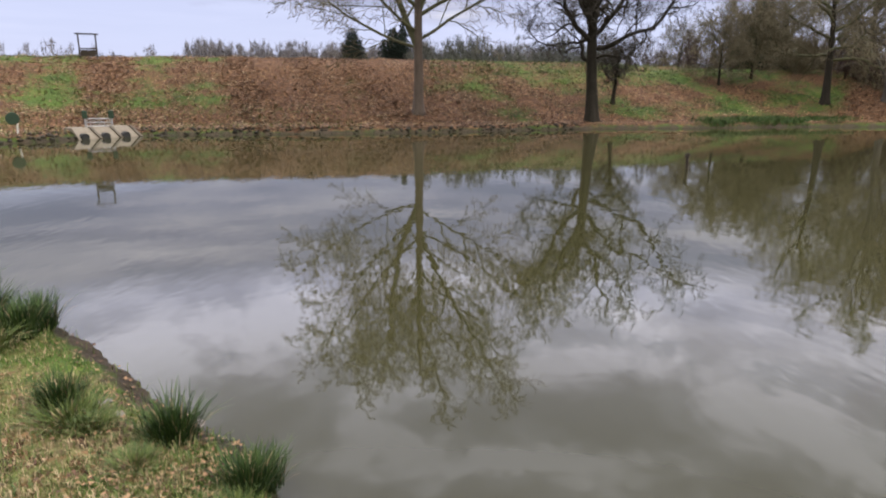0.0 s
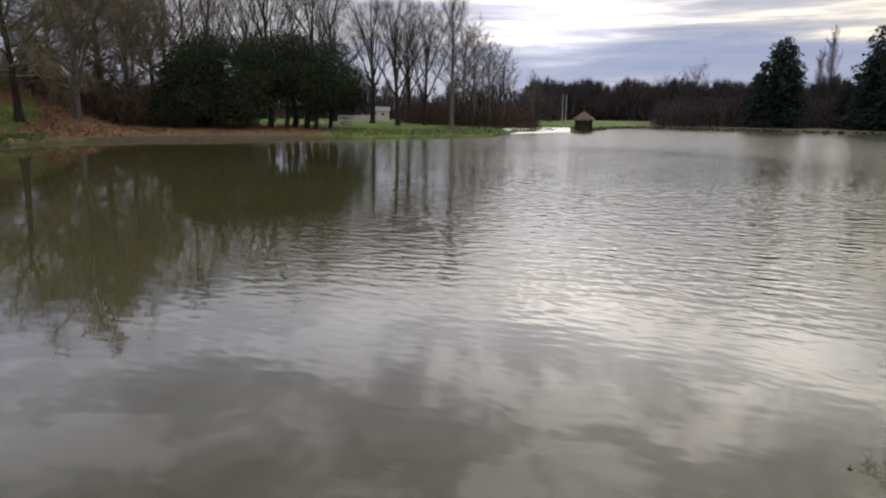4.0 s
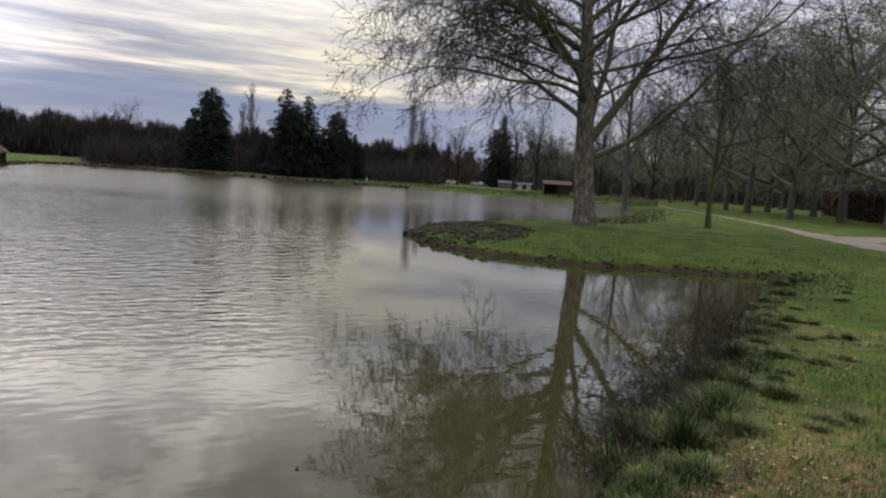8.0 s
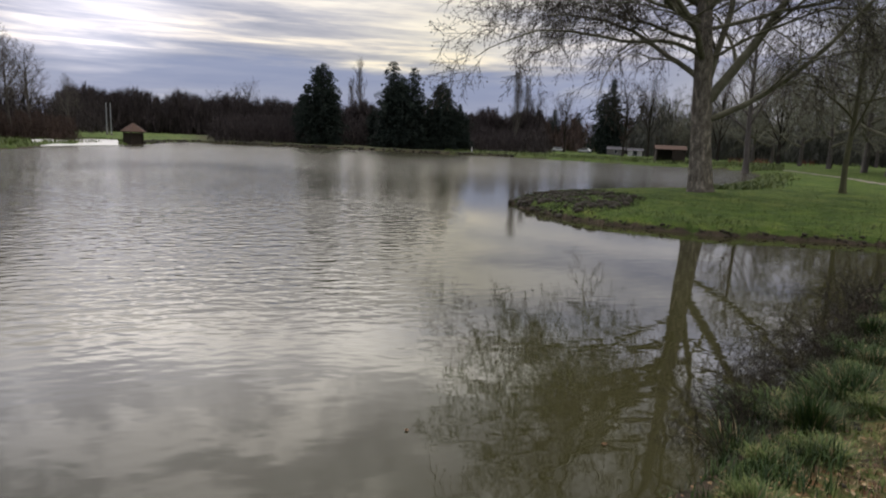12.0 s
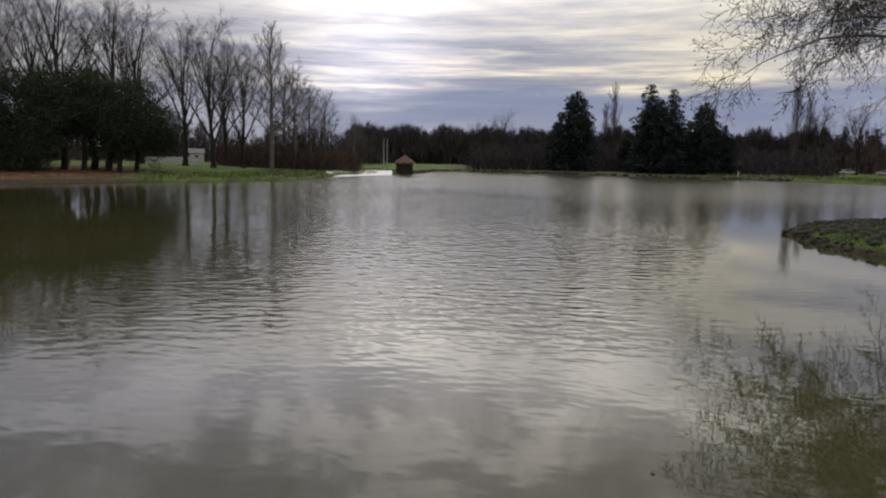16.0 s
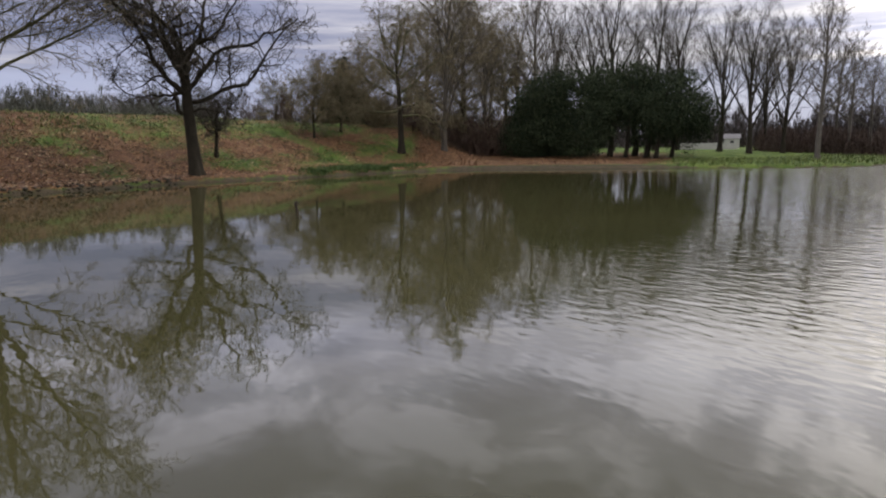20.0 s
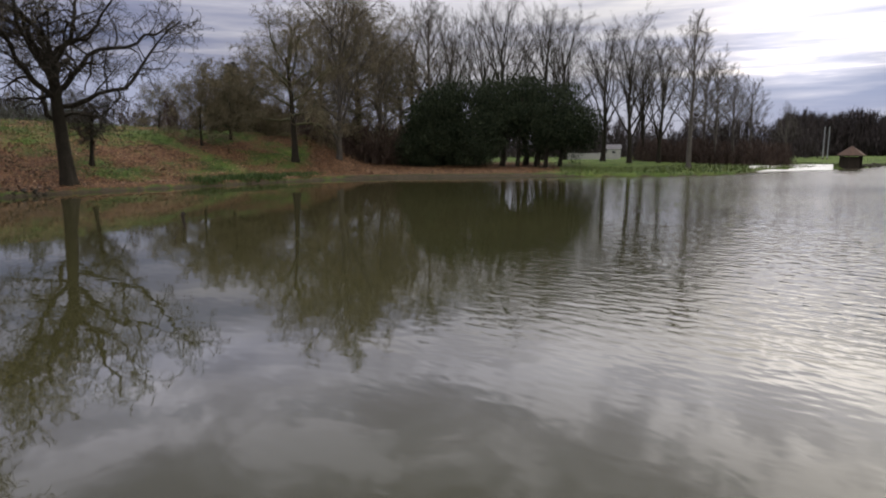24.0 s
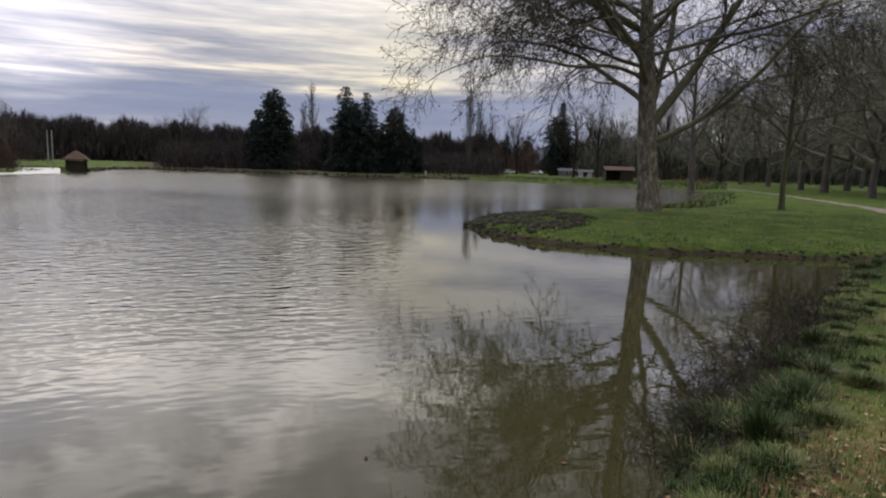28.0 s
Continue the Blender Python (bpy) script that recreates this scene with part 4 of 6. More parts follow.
def yew():
    rng = np.random.default_rng(3)
    root = new("yew_tree")
    for k in range(8):
        x = (-5.0, -2.0, 0.6, 1.7, 2.9, 3.6, 4.4, 5.6)[k] + rng.uniform(-0.2, 0.2)
        y = rng.uniform(-1, 1.5)
        s = (np.array([[x, y, -0.3], [x + 0.15, y, 1.0], [x + rng.uniform(-0.7, 0.7), y, 3.2], [x + rng.uniform(-1, 1), y, 6.0]]), np.array([0.30, 0.22, 0.17, 0.1]) * rng.uniform(0.6, 1.2))
        part_np("trunk", tubes([s], 9), BARK_DARK, root, smooth=True)
    # two rounded heads that meet over a gap, the larger one sweeping to the ground
    heads = [((-3.2, 0, 2.6), (4.5, 3.4, 5.2), -0.3), ((-6.2, 0.2, 1.2), (1.9, 2.6, 2.4), -0.4), ((5.7, 0.3, 4.0), (3.2, 2.8, 3.0), 1.7), ((1.4, 1.2, 5.4), (3.2, 2.8, 2.4), 2.6), ((-5.0, 0.4, 3.6), (2.0, 2.4, 2.4), 0.4)]
    C, Rr = [], []
    for (hx, hy, hz), (a, b, c), floor_z in heads:
        for k in range(46):
            d = rng.normal(size=3)
            d /= np.linalg.norm(d)
            q = np.array([hx, hy, hz]) + d * np.array([a, b, c]) * rng.uniform(0.62, 0.95)
            if q[2] < floor_z + 0.5:
                q[2] = floor_z + rng.uniform(0.6, 1.6)
            r = rng.uniform(0.8, 1.9)
            C.append(q), Rr.append((r * 1.15, r, r * rng.uniform(0.7, 1.1)))
        C.append((hx, hy, hz)), Rr.append((a * 0.8, b * 0.8, c * 0.8))
    C, Rr = np.array(C), np.array(Rr)
    V, F = leaf_cloud(rng, C, Rr, 270000, 0.115, 0.4, 1.3)
    part_np("crown", (V, F), YEW, root, kind="stuff")
    return tagged(root, "broad dark yew clump with drooping evergreen crown", "tree")


put(yew(), -30.3, 58.0, turn=-30.3)


def evergreen_bush(seed, w, h, label):
    rng = np.random.default_rng(seed)
    root = new("evergreen_bush")
    part_np("trunk", tubes([(np.array([[0, 0, -0.3], [0.05, 0, h * 0.5]]), np.array([0.12, 0.06]))], 7), BARK_DARK, root)
    C = [(rng.uniform(-0.3, 0.3) * w, rng.uniform(-0.3, 0.3) * w, h * rng.uniform(0.3, 0.65)) for _ in range(7)]
    part_np("crown", leaf_cloud(rng, C, [(w * 0.3, w * 0.3, h * 0.36)] * 7, 12000, 0.22, 0.3), YEW, root, kind="stuff")
    return tagged(root, label, "bush")


eb = put(evergreen_bush(7, 4.5, 3.6, "dark evergreen bush behind the dike"), -8.6, 62)
again(eb, -7.2, 63, 80, 0.8), again(eb, -21, 64, 30, 0.8), again(eb, 5.0, 74, 10, 0.6)


def conifer(seed, height, width, label, leaders):
    """A dense evergreen: one or more leaders, each a tapering tier of drooping sprays. leaders: offset x, y, share of the height."""
    rng = np.random.default_rng(seed)
    root = new("conifer")
    V = []
    for lx, ly, share in leaders:
        H = height * share
        part_np("trunk", tubes([(np.array([[lx * 0.4, ly * 0.4, -0.3], [lx, ly, H * 0.4], [lx, ly, H * 0.97]]), np.array([0.32, 0.2, 0.03]))], 8), BARK_DARK, root, smooth=True)
        z, k, phase = H * 0.03, 0, rng.uniform(0, 6)
        while z < H * 0.99:
            f = z / H
            w = width * 0.5 * share * (1.0 - f) ** 0.44 * (0.70 + 0.30 * min(1.0, f / 0.3)) * (1 + 0.16 * math.sin(f * 11 + phase)) * rng.uniform(0.72, 1.1) + 0.12
            m = max(5, int(w * 6))
            for i in range(m):
                a = i * 2 * math.pi / m + k * 1.3 + rng.uniform(-0.3, 0.3)
                ln = w * rng.uniform(0.38, 1.32) * (1 + 0.26 * math.sin(a * 2 + phase + f * 7) + 0.16 * math.sin(a * 5 - f * 17))
                if rng.random() < 0.26:
                    continue
                q = int(10 + ln * 22)
                u = rng.random(q) ** 0.6
                c = np.stack([lx + np.cos(a) * ln * u, ly + np.sin(a) * ln * u, z + (0.10 - 0.30 * u) * ln * u + rng.normal(0, 0.13, q)], 1)
                c[:, :2] += rng.normal(0, 0.10 + 0.09 * ln * (1 - u)[:, None], (q, 2))
                d = np.array([math.cos(a), math.sin(a), -0.15]) + rng.normal(0, 0.55, (q, 3))
                d /= np.linalg.norm(d, axis=1)[:, None]
                b = np.cross(d, rng.normal(size=(q, 3)))
                b /= np.linalg.norm(b, axis=1)[:, None]
                s = rng.uniform(0.08, 0.22, q)[:, None]
                V.append(np.stack([c - d * s, c + b * s * 0.35, c + d * s * 1.2, c - b * s * 0.35], 1).reshape(-1, 3))
            z += height * 0.024
            k += 1
    V = np.concatenate(V)
    part_np("crown", (V, np.arange(len(V)).reshape(-1, 4)), NEEDLE, root, kind="stuff")
    return tagged(root, label, "tree")


cA = put(conifer(1, 12.6, 5.6, "dark broad conifer with two leaders on the far shore", [(0, 0, 0.97), (1.9, 0.5, 0.92), (-1.5, 1.0, 0.74), (0.9, -0.6, 1.0), (2.6, -0.4, 0.66)]), -72.7, 104, turn=-72.7)
cB = put(conifer(2, 12.8, 6.0, "dark tall conifer on the far shore", [(0, 0, 1.0), (1.1, 1.2, 0.84), (-1.0, -0.3, 0.7)]), -79.3, 99, turn=-79.3)
again(cB, -81.0, 98, 70, 0.93), again(cA, -83.2, 99, -83, 0.82), again(cB, -85.2, 100, 200, 0.55), again(cA, -79.9, 102, 100, 0.8), again(cA, -7.3, 88, 40, 0.78, "olive-dark conifer behind the dike"), again(cB, -98.3, 135, 0, 1.15), again(cB, -93.5, 170, 50, 0.8), again(cB, -95.5, 180, 90, 0.8)
again(cA, 25.4, 85, 200, 0.44), again(cA, 22.4, 86, 40, 0.46), again(cB, 21.3, 85, 90, 0.50), again(cA, -71.6, 108, 200, 0.62), again(cB, -77.6, 108, 20, 0.5)


def woods(name, seed, yaw0, yaw1, d0, d1, n, h0, h1, mat, label, strokes=120, wide=1.0):
    """Far woodland: many slim bare trees, each a stem with fans of branches, joined."""
    rng = np.random.default_rng(seed)
    yaw = rng.uniform(yaw0, yaw1, n)
    d = d0 + (d1 - d0) * rng.random(n) ** 1.3
    x, y = -np.sin(np.radians(yaw)) * d, np.cos(np.radians(yaw)) * d
    z = ground_fields(x, y)[0]
    H = rng.uniform(h0, h1, n) * (0.94 + 0.06 * np.sin(yaw * 1.7)) * np.where(rng.random(n) < 0.3, 0.6, 1.0)
    V = []
    m = strokes
    for i in range(n):
        h = H[i]
        f = rng.uniform(0.02, 0.82, m)
        az = rng.uniform(0, 2 * math.pi, m)
        ln = h * rng.uniform(0.12, 0.28, m) * (1.15 - f)
        up = rng.uniform(0.5, 2.0, m)
        off = rng.normal(0, 0.12 * h * wide, (m, 2)) * (1.05 - f)[:, None]
        f[0], ln[0], up[0], off[0] = 0.0, h * 0.9, 50, 0
        D = np.stack([np.cos(az), np.sin(az), up], 1)
        D /= np.linalg.norm(D, axis=1)[:, None]
        P = np.stack([x[i] + off[:, 0], y[i] + off[:, 1], z[i] + f * h - 0.3], 1)
        w = np.full(m, 0.0072 * h)
        w[0] = 0.011 * h
        s = np.stack([-np.sin(az), np.cos(az), np.zeros(m)], 1) * w[:, None]
        tip = P + D * ln[:, None]
        fork2 = P + D * (ln * 0.85)[:, None] + np.cross(D, s) * 16
        V.append(np.stack([P - s, P + s, tip, fork2], 1).reshape(-1, 3))
    V = np.concatenate(V)
    q = np.arange(len(V) // 4) * 4
    F = np.concatenate([np.stack([q, q + 1, q + 2], 1), np.stack([q, q + 1, q + 3], 1)])
    ob = new(name, mesh_np(name, V, F, mat))
    return tagged(ob, label, "woodland", kind="stuff")


woods("woodland", 1, -92.5, -53, 145, 230, 3000, 9.4, 11.2, WOOD_FAR, "dark leafless woodland beyond the pond", 72)
woods("woodland", 5, -112, -88, 150, 210, 520, 7.5, 11, WOOD_FAR_RED, "brown leafless trees beyond the meadow", 80)
woods("woodland", 2, -145, -100, 130, 200, 800, 8, 15, WOOD_GREY, "leafless woodland behind the park trees", 80)
woods("woodland", 3, -56, -6, 105, 170, 900, 5, 9, WOOD_FAR, "leafless woodland behind the yew", 80)
# the two farthest belts take the colour with the haze painted in
woods("woodland", 4, 8, 39, 190, 260, 520, 11.5, 15, WOOD_HAZE, "leafless trees beyond the dike, coloured pale for haze", 80)
woods("woodland", 10, -8, 66, 190, 260, 460, 9, 12.5, WOOD_HAZE, "leafless trees beyond the dike, coloured pale for haze", 70)
woods("thicket", 6, -54, -42.5, 72, 88, 420, 1.9, 3.6, WOOD_FAR_RED, "reddish leafless scrub under the bare trees", 100, 1.5)
woods("thicket", 7, -24, -13, 58, 74, 120, 2.5, 5.0, WOOD_FAR_RED, "brown leafless scrub beside the dike", 110, 1.5)
woods("thicket", 8, -13, 1, 62, 74, 90, 2.0, 4.0, WOOD_FAR_RED, "brown brush along the dike crest", 110, 1.5)
woods("thicket", 11, 3, 21, 57, 70, 190, 1.9, 3.6, WOOD_GREY, "olive-grey brush along the back of the dike crest", 90, 1.6)
woods("thicket", 9, -93, -64, 104, 130, 620, 3.0, 6.0, WOOD_FAR, "dark scrub along the far shore", 110, 1.6)


def twiggy_bush(seed, h, label):
    """A rounded leafless shrub of many fine stems."""
    rng = np.random.default_rng(seed)
    root = new("leafless_bush")
    lines = []
    for k in range(260):
        a, e = rng.uniform(0, 2 * math.pi), radians(rng.uniform(25, 88))
        d = np.array([math.cos(a) * math.cos(e), math.sin(a) * math.cos(e), math.sin(e)])
        p, pts = np.array([rng.normal(0, 0.12), rng.normal(0, 0.12), -0.1]), []
        st = h * rng.uniform(0.6, 1.05) / 5
        for i in range(6):
            pts.append(p.copy())
            d = d + rng.normal(0, 0.16, 3)
            d /= np.linalg.norm(d)
            p = p + d * st
            if i > 1 and rng.random() < 0.8:
                e2 = d + rng.normal(0, 0.5, 3)
                lines.append((np.array([p, p + e2 * st * 0.7, p + e2 * st * 1.3]), np.array([0.012, 0.01, 0.008])))
        lines.append((np.array(pts), np.linspace(0.03, 0.008, 6)))
    part_np("stem_tangle", tubes(lines, 3), TWIG_OLIVE, root, kind="stuff")
    return tagged(root, label, "bush")


tb = put(twiggy_bush(3, 2.6, "rounded leafless bush on the dike slope"), -10.6, 58.0)
again(tb, -23, 66, 60, 1.3), again(tb, -20.6, 62, 160, 1.2)
scrub = put(tree("scrub_tree", 61, 5.6, 0.09, SHAGGY, 4, (BARK_DARK, BARK_MOSS, TWIG_OLIVE), "small round twiggy tree on the dike slope", fork=0.6, min_r=0.009, limbs=fan(5.6, 13, 0.12, 0.55, 24, 76, 0.55, 0.50, 0.05, 0.035)), -5.0, 51.0)
for yaw, d, turn, sc in ((-7.3, 54, 150, 1.05), (-9.6, 60, 260, 1.15), (-1.8, 66, 90, 0.8)):
    again(scrub, yaw, d, turn, sc)

# ---------------------------------------------------------------- the dike and its outlet


def sluice_frame():
    root = new("sluice_frame")
    for sx in (-0.56, 0.56):
        bm = bmesh.new()
        box(bm, (0.10, 0.10, 1.75), (sx, 0, 0.85), 0.012)
        part("post", bm, DARK_WOOD, root)
    bm = bmesh.new()
    box(bm, (1.5, 0.13, 0.10), (0, 0, 1.74), 0.015)
    part("top_beam", bm, DARK_WOOD, root)
    bm = bmesh.new()
    box(bm, (1.0, 0.07, 0.42), (0, 0.02, 0.42), 0.01)
    part("gate_board", bm, DARK_WOOD, root, "low timber gate board")
    bm = bmesh.new()
    box(bm, (1.02, 0.09, 0.09), (0, 0.0, 0.72), 0.01)
    part("rail", bm, DARK_WOOD, root)
    return tagged(root, "dark timber sluice frame on the dike crest", "sluice frame")


put(sluice_frame(), 46.0, 46.0, turn=46.0, scale=0.84)


def headwall():
    """One sloping concrete outlet face with a pipe mouth low down beside its rib."""
    root = new("culvert_outlet")
    bm = bmesh.new()
    w, h = 0.86, 0.46
    prof = [(-w / 2, 0.0), (w / 2, 0.0), (w / 2, 0.10), (w * 0.30, h), (-w * 0.50, h), (-w / 2, 0.10)]
    front = [bm.verts.new((x, -0.50 + 0.62 * (z / h), z - 0.05)) for x, z in prof]
    back = [bm.verts.new((x, 0.8, z - 0.05)) for x, z in prof]
    bm.faces.new(front), bm.faces.new(back[::-1])
    for i in range(len(prof)):
        j = (i + 1) % len(prof)
        bm.faces.new((front[j], front[i], back[i], back[j]))
    bmesh.ops.recalc_face_normals(bm, faces=bm.faces[:])
    bmesh.ops.bevel(bm, geom=bm.edges[:], offset=0.015, segments=1, affect="EDGES")
    part("apron", bm, CONCRETE, root)
    bm = bmesh.new()
    vs = [bm.verts.new(c) for c in ((w * 0.42, -0.50, -0.04), (w * 0.56, -0.50, -0.04), (w * 0.40, 0.14, h - 0.05), (w * 0.30, 0.14, h - 0.05))]
    bm.faces.new(vs)
    r = bmesh.ops.extrude_face_region(bm, geom=bm.faces[:])
    bmesh.ops.translate(bm, vec=(0, -0.09, 0.03), verts=[v for v in r["geom"] if isinstance(v, bmesh.types.BMVert)])
    bmesh.ops.recalc_face_normals(bm, faces=bm.faces[:])
    part("rib", bm, STAIN, root, "dark weathered rib between the aprons")
    # the pipe is not hollow: its inner shade is the black of a capped cylinder
    bm = bmesh.new()
    cyl(bm, 0.15, 0.15, 0.26, (-0.20, -0.42, 0.05), (90, 0, 0), 18)
    part("pipe_mouth", bm, TYRE, root, "closed black cylinder, coloured like the shade in a pipe mouth")
    return tagged(root, "weathered concrete pipe outlet at the water's edge", "culvert outlet", group="outlets under the dike")


hw = headwall()
ox, oy = polar(47.0, 30.5)
hw.matrix_basis = pose(ox, oy, 0.03, 0, 0, 72)
for k in (1, 2):
    copy_thing(hw, pose(ox + 0.86 * k * math.cos(radians(72)), oy + 0.86 * k * math.sin(radians(72)), 0.03, 0, 0, 72))


def grille_stand():
    root = new("grille_stand")
    for sx in (-0.52, 0.52):
        bm = bmesh.new()
        box(bm, (0.07, 0.07, 0.5), (sx, 0, 0.25), 0.008)
        p = part("post", bm, METAL, root)
        bm = bmesh.new()
        box(bm, (0.22, 0.16, 0.34), (sx, 0, 0.62), 0.03)
        part("cap_box", bm, GREEN_PAINT, p, "dark green box on the post")
    for z in (0.12, 0.28, 0.44):
        bm = bmesh.new()
        cyl(bm, 0.022, 0.022, 1.04, (0, 0, z), (0, 90, 0), 8)
        part("rail", bm, METAL, root)
    for i in range(9):
        bm = bmesh.new()
        cyl(bm, 0.011, 0.011, 0.36, (-0.44 + i * 0.11, 0, 0.28), (0, 0, 0), 6)
        part("bar", bm, METAL, root)
    return tagged(root, "galvanised grille between two green-boxed posts", "grille")


put(grille_stand(), 45.9, 32.6, turn=44)


def marker(label):
    root = new("shore_marker")
    bm = bmesh.new()
    cyl(bm, 0.035, 0.03, 0.75, (0.16, 0, 0.35), (0, 6, 0), 8)
    part("post", bm, PALE_CONCRETE, root)
    bm = bmesh.new()
    cyl(bm, 0.30, 0.30, 0.12, (0, 0, 0.72), (90, 0, 0), 20)
    bmesh.ops.bevel(bm, geom=bm.edges[:], offset=0.02, segments=1, affect="EDGES")
    part("round_board", bm, GREEN_PAINT, root, "dark green round board")
    return tagged(root, label, "marker post")


put(marker("dark green round board on a pale leaning post"), 51.5, 30.4, turn=50, scale=0.8)


def snag():
    root = new("stake")
    part_np("stem", tubes([(np.array([[0, 0, -0.6], [0.01, 0, 0.1], [-0.01, 0, 0.33]]), np.array([0.05, 0.045, 0.035]))], 8), DARK_WOOD, root)
    part_np("knob", tubes([(np.array([[-0.03, 0, 0.30], [0.0, 0, 0.38], [0.03, 0.0, 0.42]]), np.array([0.05, 0.06, 0.03]))], 8), DARK_WOOD, root)
    return tagged(root, "dark broken stake standing in the water", "stake")


sx, sy = polar(-3.2, 17.9)
snag().location = (sx, sy, 0)

# ---------------------------------------------------------------- the far shore


def gazebo():
    root = new("gazebo")
    n, r = 6, 1.15
    for i in range(n):
        a = 2 * math.pi * i / n
        bm = bmesh.new()
        box(bm, (0.12, 0.12, 1.75), (math.cos(a) * r, math.sin(a) * r, 0.85), 0.01, (0, 0, math.degrees(a)))
        part("post", bm, DARK_WOOD, root)
        if i != 4:
            b = a + math.pi / n
            bm = bmesh.new()
            box(bm, (0.05, r * 0.94, 1.45), (math.cos(b) * r * 0.87, math.sin(b) * r * 0.87, 0.8), 0.006, (0, 0, math.degrees(b)))
            part("side_panel", bm, DARK_WOOD, root)
    bm = bmesh.new()
    cyl(bm, 1.7, 0.10, 1.1, (0, 0, 2.2), (0, 0, 30), 6)
    part("roof", bm, RUST_ROOF, root, "brown pointed six-sided roof")
    bm = bmesh.new()
    cyl(bm, 1.72, 1.76, 0.08, (0, 0, 1.66), (0, 0, 30), 6)
    part("eaves", bm, DARK_WOOD, root)
    bm = bmesh.new()
    cyl(bm, 0.07, 0.02, 0.35, (0, 0, 2.85), (0, 0, 0), 8)
    part("finial", bm, DARK_WOOD, root)
    bm = bmesh.new()
    cyl(bm, 1.4, 1.35, 0.3, (0, 0, -0.05), (0, 0, 30), 6)
    part("base_slab", bm, CONCRETE, root)
    return tagged(root, "small wooden gazebo with a brown pointed roof on the shore", "gazebo")


put(gazebo(), -58.1, 79.0, turn=20, scale=0.88)


def tall_posts():
    for k, yaw in enumerate((-56.55, -56.25)):
        root = new("white_pole")
        bm = bmesh.new()
        cyl(bm, 0.065, 0.05, 4.6, (0, 0, 2.2), (0, 0, 0), 10)
        part("shaft", bm, METAL, root)
        bm = bmesh.new()
        cyl(bm, 0.16, 0.16, 0.2, (0, 0, 0.05), (0, 0, 0), 10)
        part("collar", bm, CONCRETE, root)
        tagged(root, "tall white pole on the meadow", "pole", group="pair of white poles")
        put(root, yaw, 105)


tall_posts()


def slab():
    """A pale concrete ramp that runs down into the water."""
    bm = bmesh.new()
    a0, a1, n = -51.2, -57.0, 14
    top, bot = [], []
    for i in range(n + 1):
        yw = a0 + (a1 - a0) * i / n
        x0, y0 = polar(yw, 63.2 + 9.5 * (i / n) + 0.4 * math.sin(i * 1.3))
        x1, y1 = polar(yw, 63.2 + 9.5 * (i / n) + 5.0 + 4.0 * math.sin(i * 0.22))
        bot.append(bm.verts.new((x0, y0, 0.06)))
        top.append(bm.verts.new((x1, y1, 0.48)))
    for i in range(n):
        bm.faces.new((bot[i], bot[i + 1], top[i + 1], top[i]))
    bmesh.ops.recalc_face_normals(bm, faces=bm.faces[:])
    r = bmesh.ops.extrude_face_region(bm, geom=bm.faces[:])
    bmesh.ops.translate(bm, vec=(0, 0, -0.35), verts=[v for v in r["geom"] if isinstance(v, bmesh.types.BMVert)])
    bmesh.ops.recalc_face_normals(bm, faces=bm.faces[:])
    ob = part("ramp", bm, PALE_CONCRETE)
    tagged(ob, "pale concrete ramp sloping into the pond", "ramp")


slab()


def house(w, d, h, roof_h, wall, label, windows=2, overhang=0.25):
    root = new("house")
    bm = bmesh.new()
    box(bm, (w, d, h), (0, 0, h / 2 - 0.1), 0.02)
    body = part("wall", bm, wall, root)
    bm = bmesh.new()
    W, D = w / 2 + overhang, d / 2 + overhang
    vs = [bm.verts.new(c) for c in ((-W, -D, h - 0.1), (W, -D, h - 0.1), (W, D, h - 0.1), (-W, D, h - 0.1), (-W, 0, h + roof_h), (W, 0, h + roof_h))]
    for f in ((0, 1, 5, 4), (2, 3, 4, 5), (0, 4, 3), (1, 2, 5), (3, 2, 1, 0)):
        bm.faces.new([vs[i] for i in f])
    bmesh.ops.recalc_face_normals(bm, faces=bm.faces[:])
    part("roof", bm, SLATE, root)
    for i in range(windows):
        x = (i + 0.5) / windows * w - w / 2
        bm = bmesh.new()
        box(bm, (0.95, 0.08, 1.1), (x, -d / 2 - 0.02, h * 0.55))
        wf = part("window_frame", bm, WHITE_WALL, root)
        bm = bmesh.new()
        box(bm, (0.80, 0.04, 0.95), (x, -d / 2 - 0.05, h * 0.55))
        part("pane", bm, GLASS_DARK, wf)
    return tagged(root, label, "house")


put(house(3.2, 4, 2.4, 1.0, WHITE_WALL, "low white house glimpsed behind the yew", 1), -40.5, 98, turn=-40.5, scale=0.6)
put(house(5.6, 4, 2.0, 0.8, GREY_WALL, "grey outbuilding at the edge of the trees", 1), -98.9, 130, turn=-98.9, scale=0.58)
put(house(2.6, 2.4, 1.1, 0.4, WHITE_WALL, "low white shed beside the grey outbuilding", 1), -100.5, 128, turn=-100.5)


def garden_wall():
    root = new("garden_fence")
    for i in range(9):
        bm = bmesh.new()
        box(bm, (0.72, 0.06, 0.75), (-3.2 + i * 0.8, 0, 0.42), 0.01)
        part("panel", bm, WHITE_WALL, root)
        bm = bmesh.new()
        box(bm, (0.09, 0.09, 0.95), (-3.6 + i * 0.8, 0, 0.45), 0.01)
        part("post", bm, WHITE_WALL, root)
    return tagged(root, "low white panel fence under the trees", "fence")


put(garden_wall(), -38.5, 86, turn=-38.5)


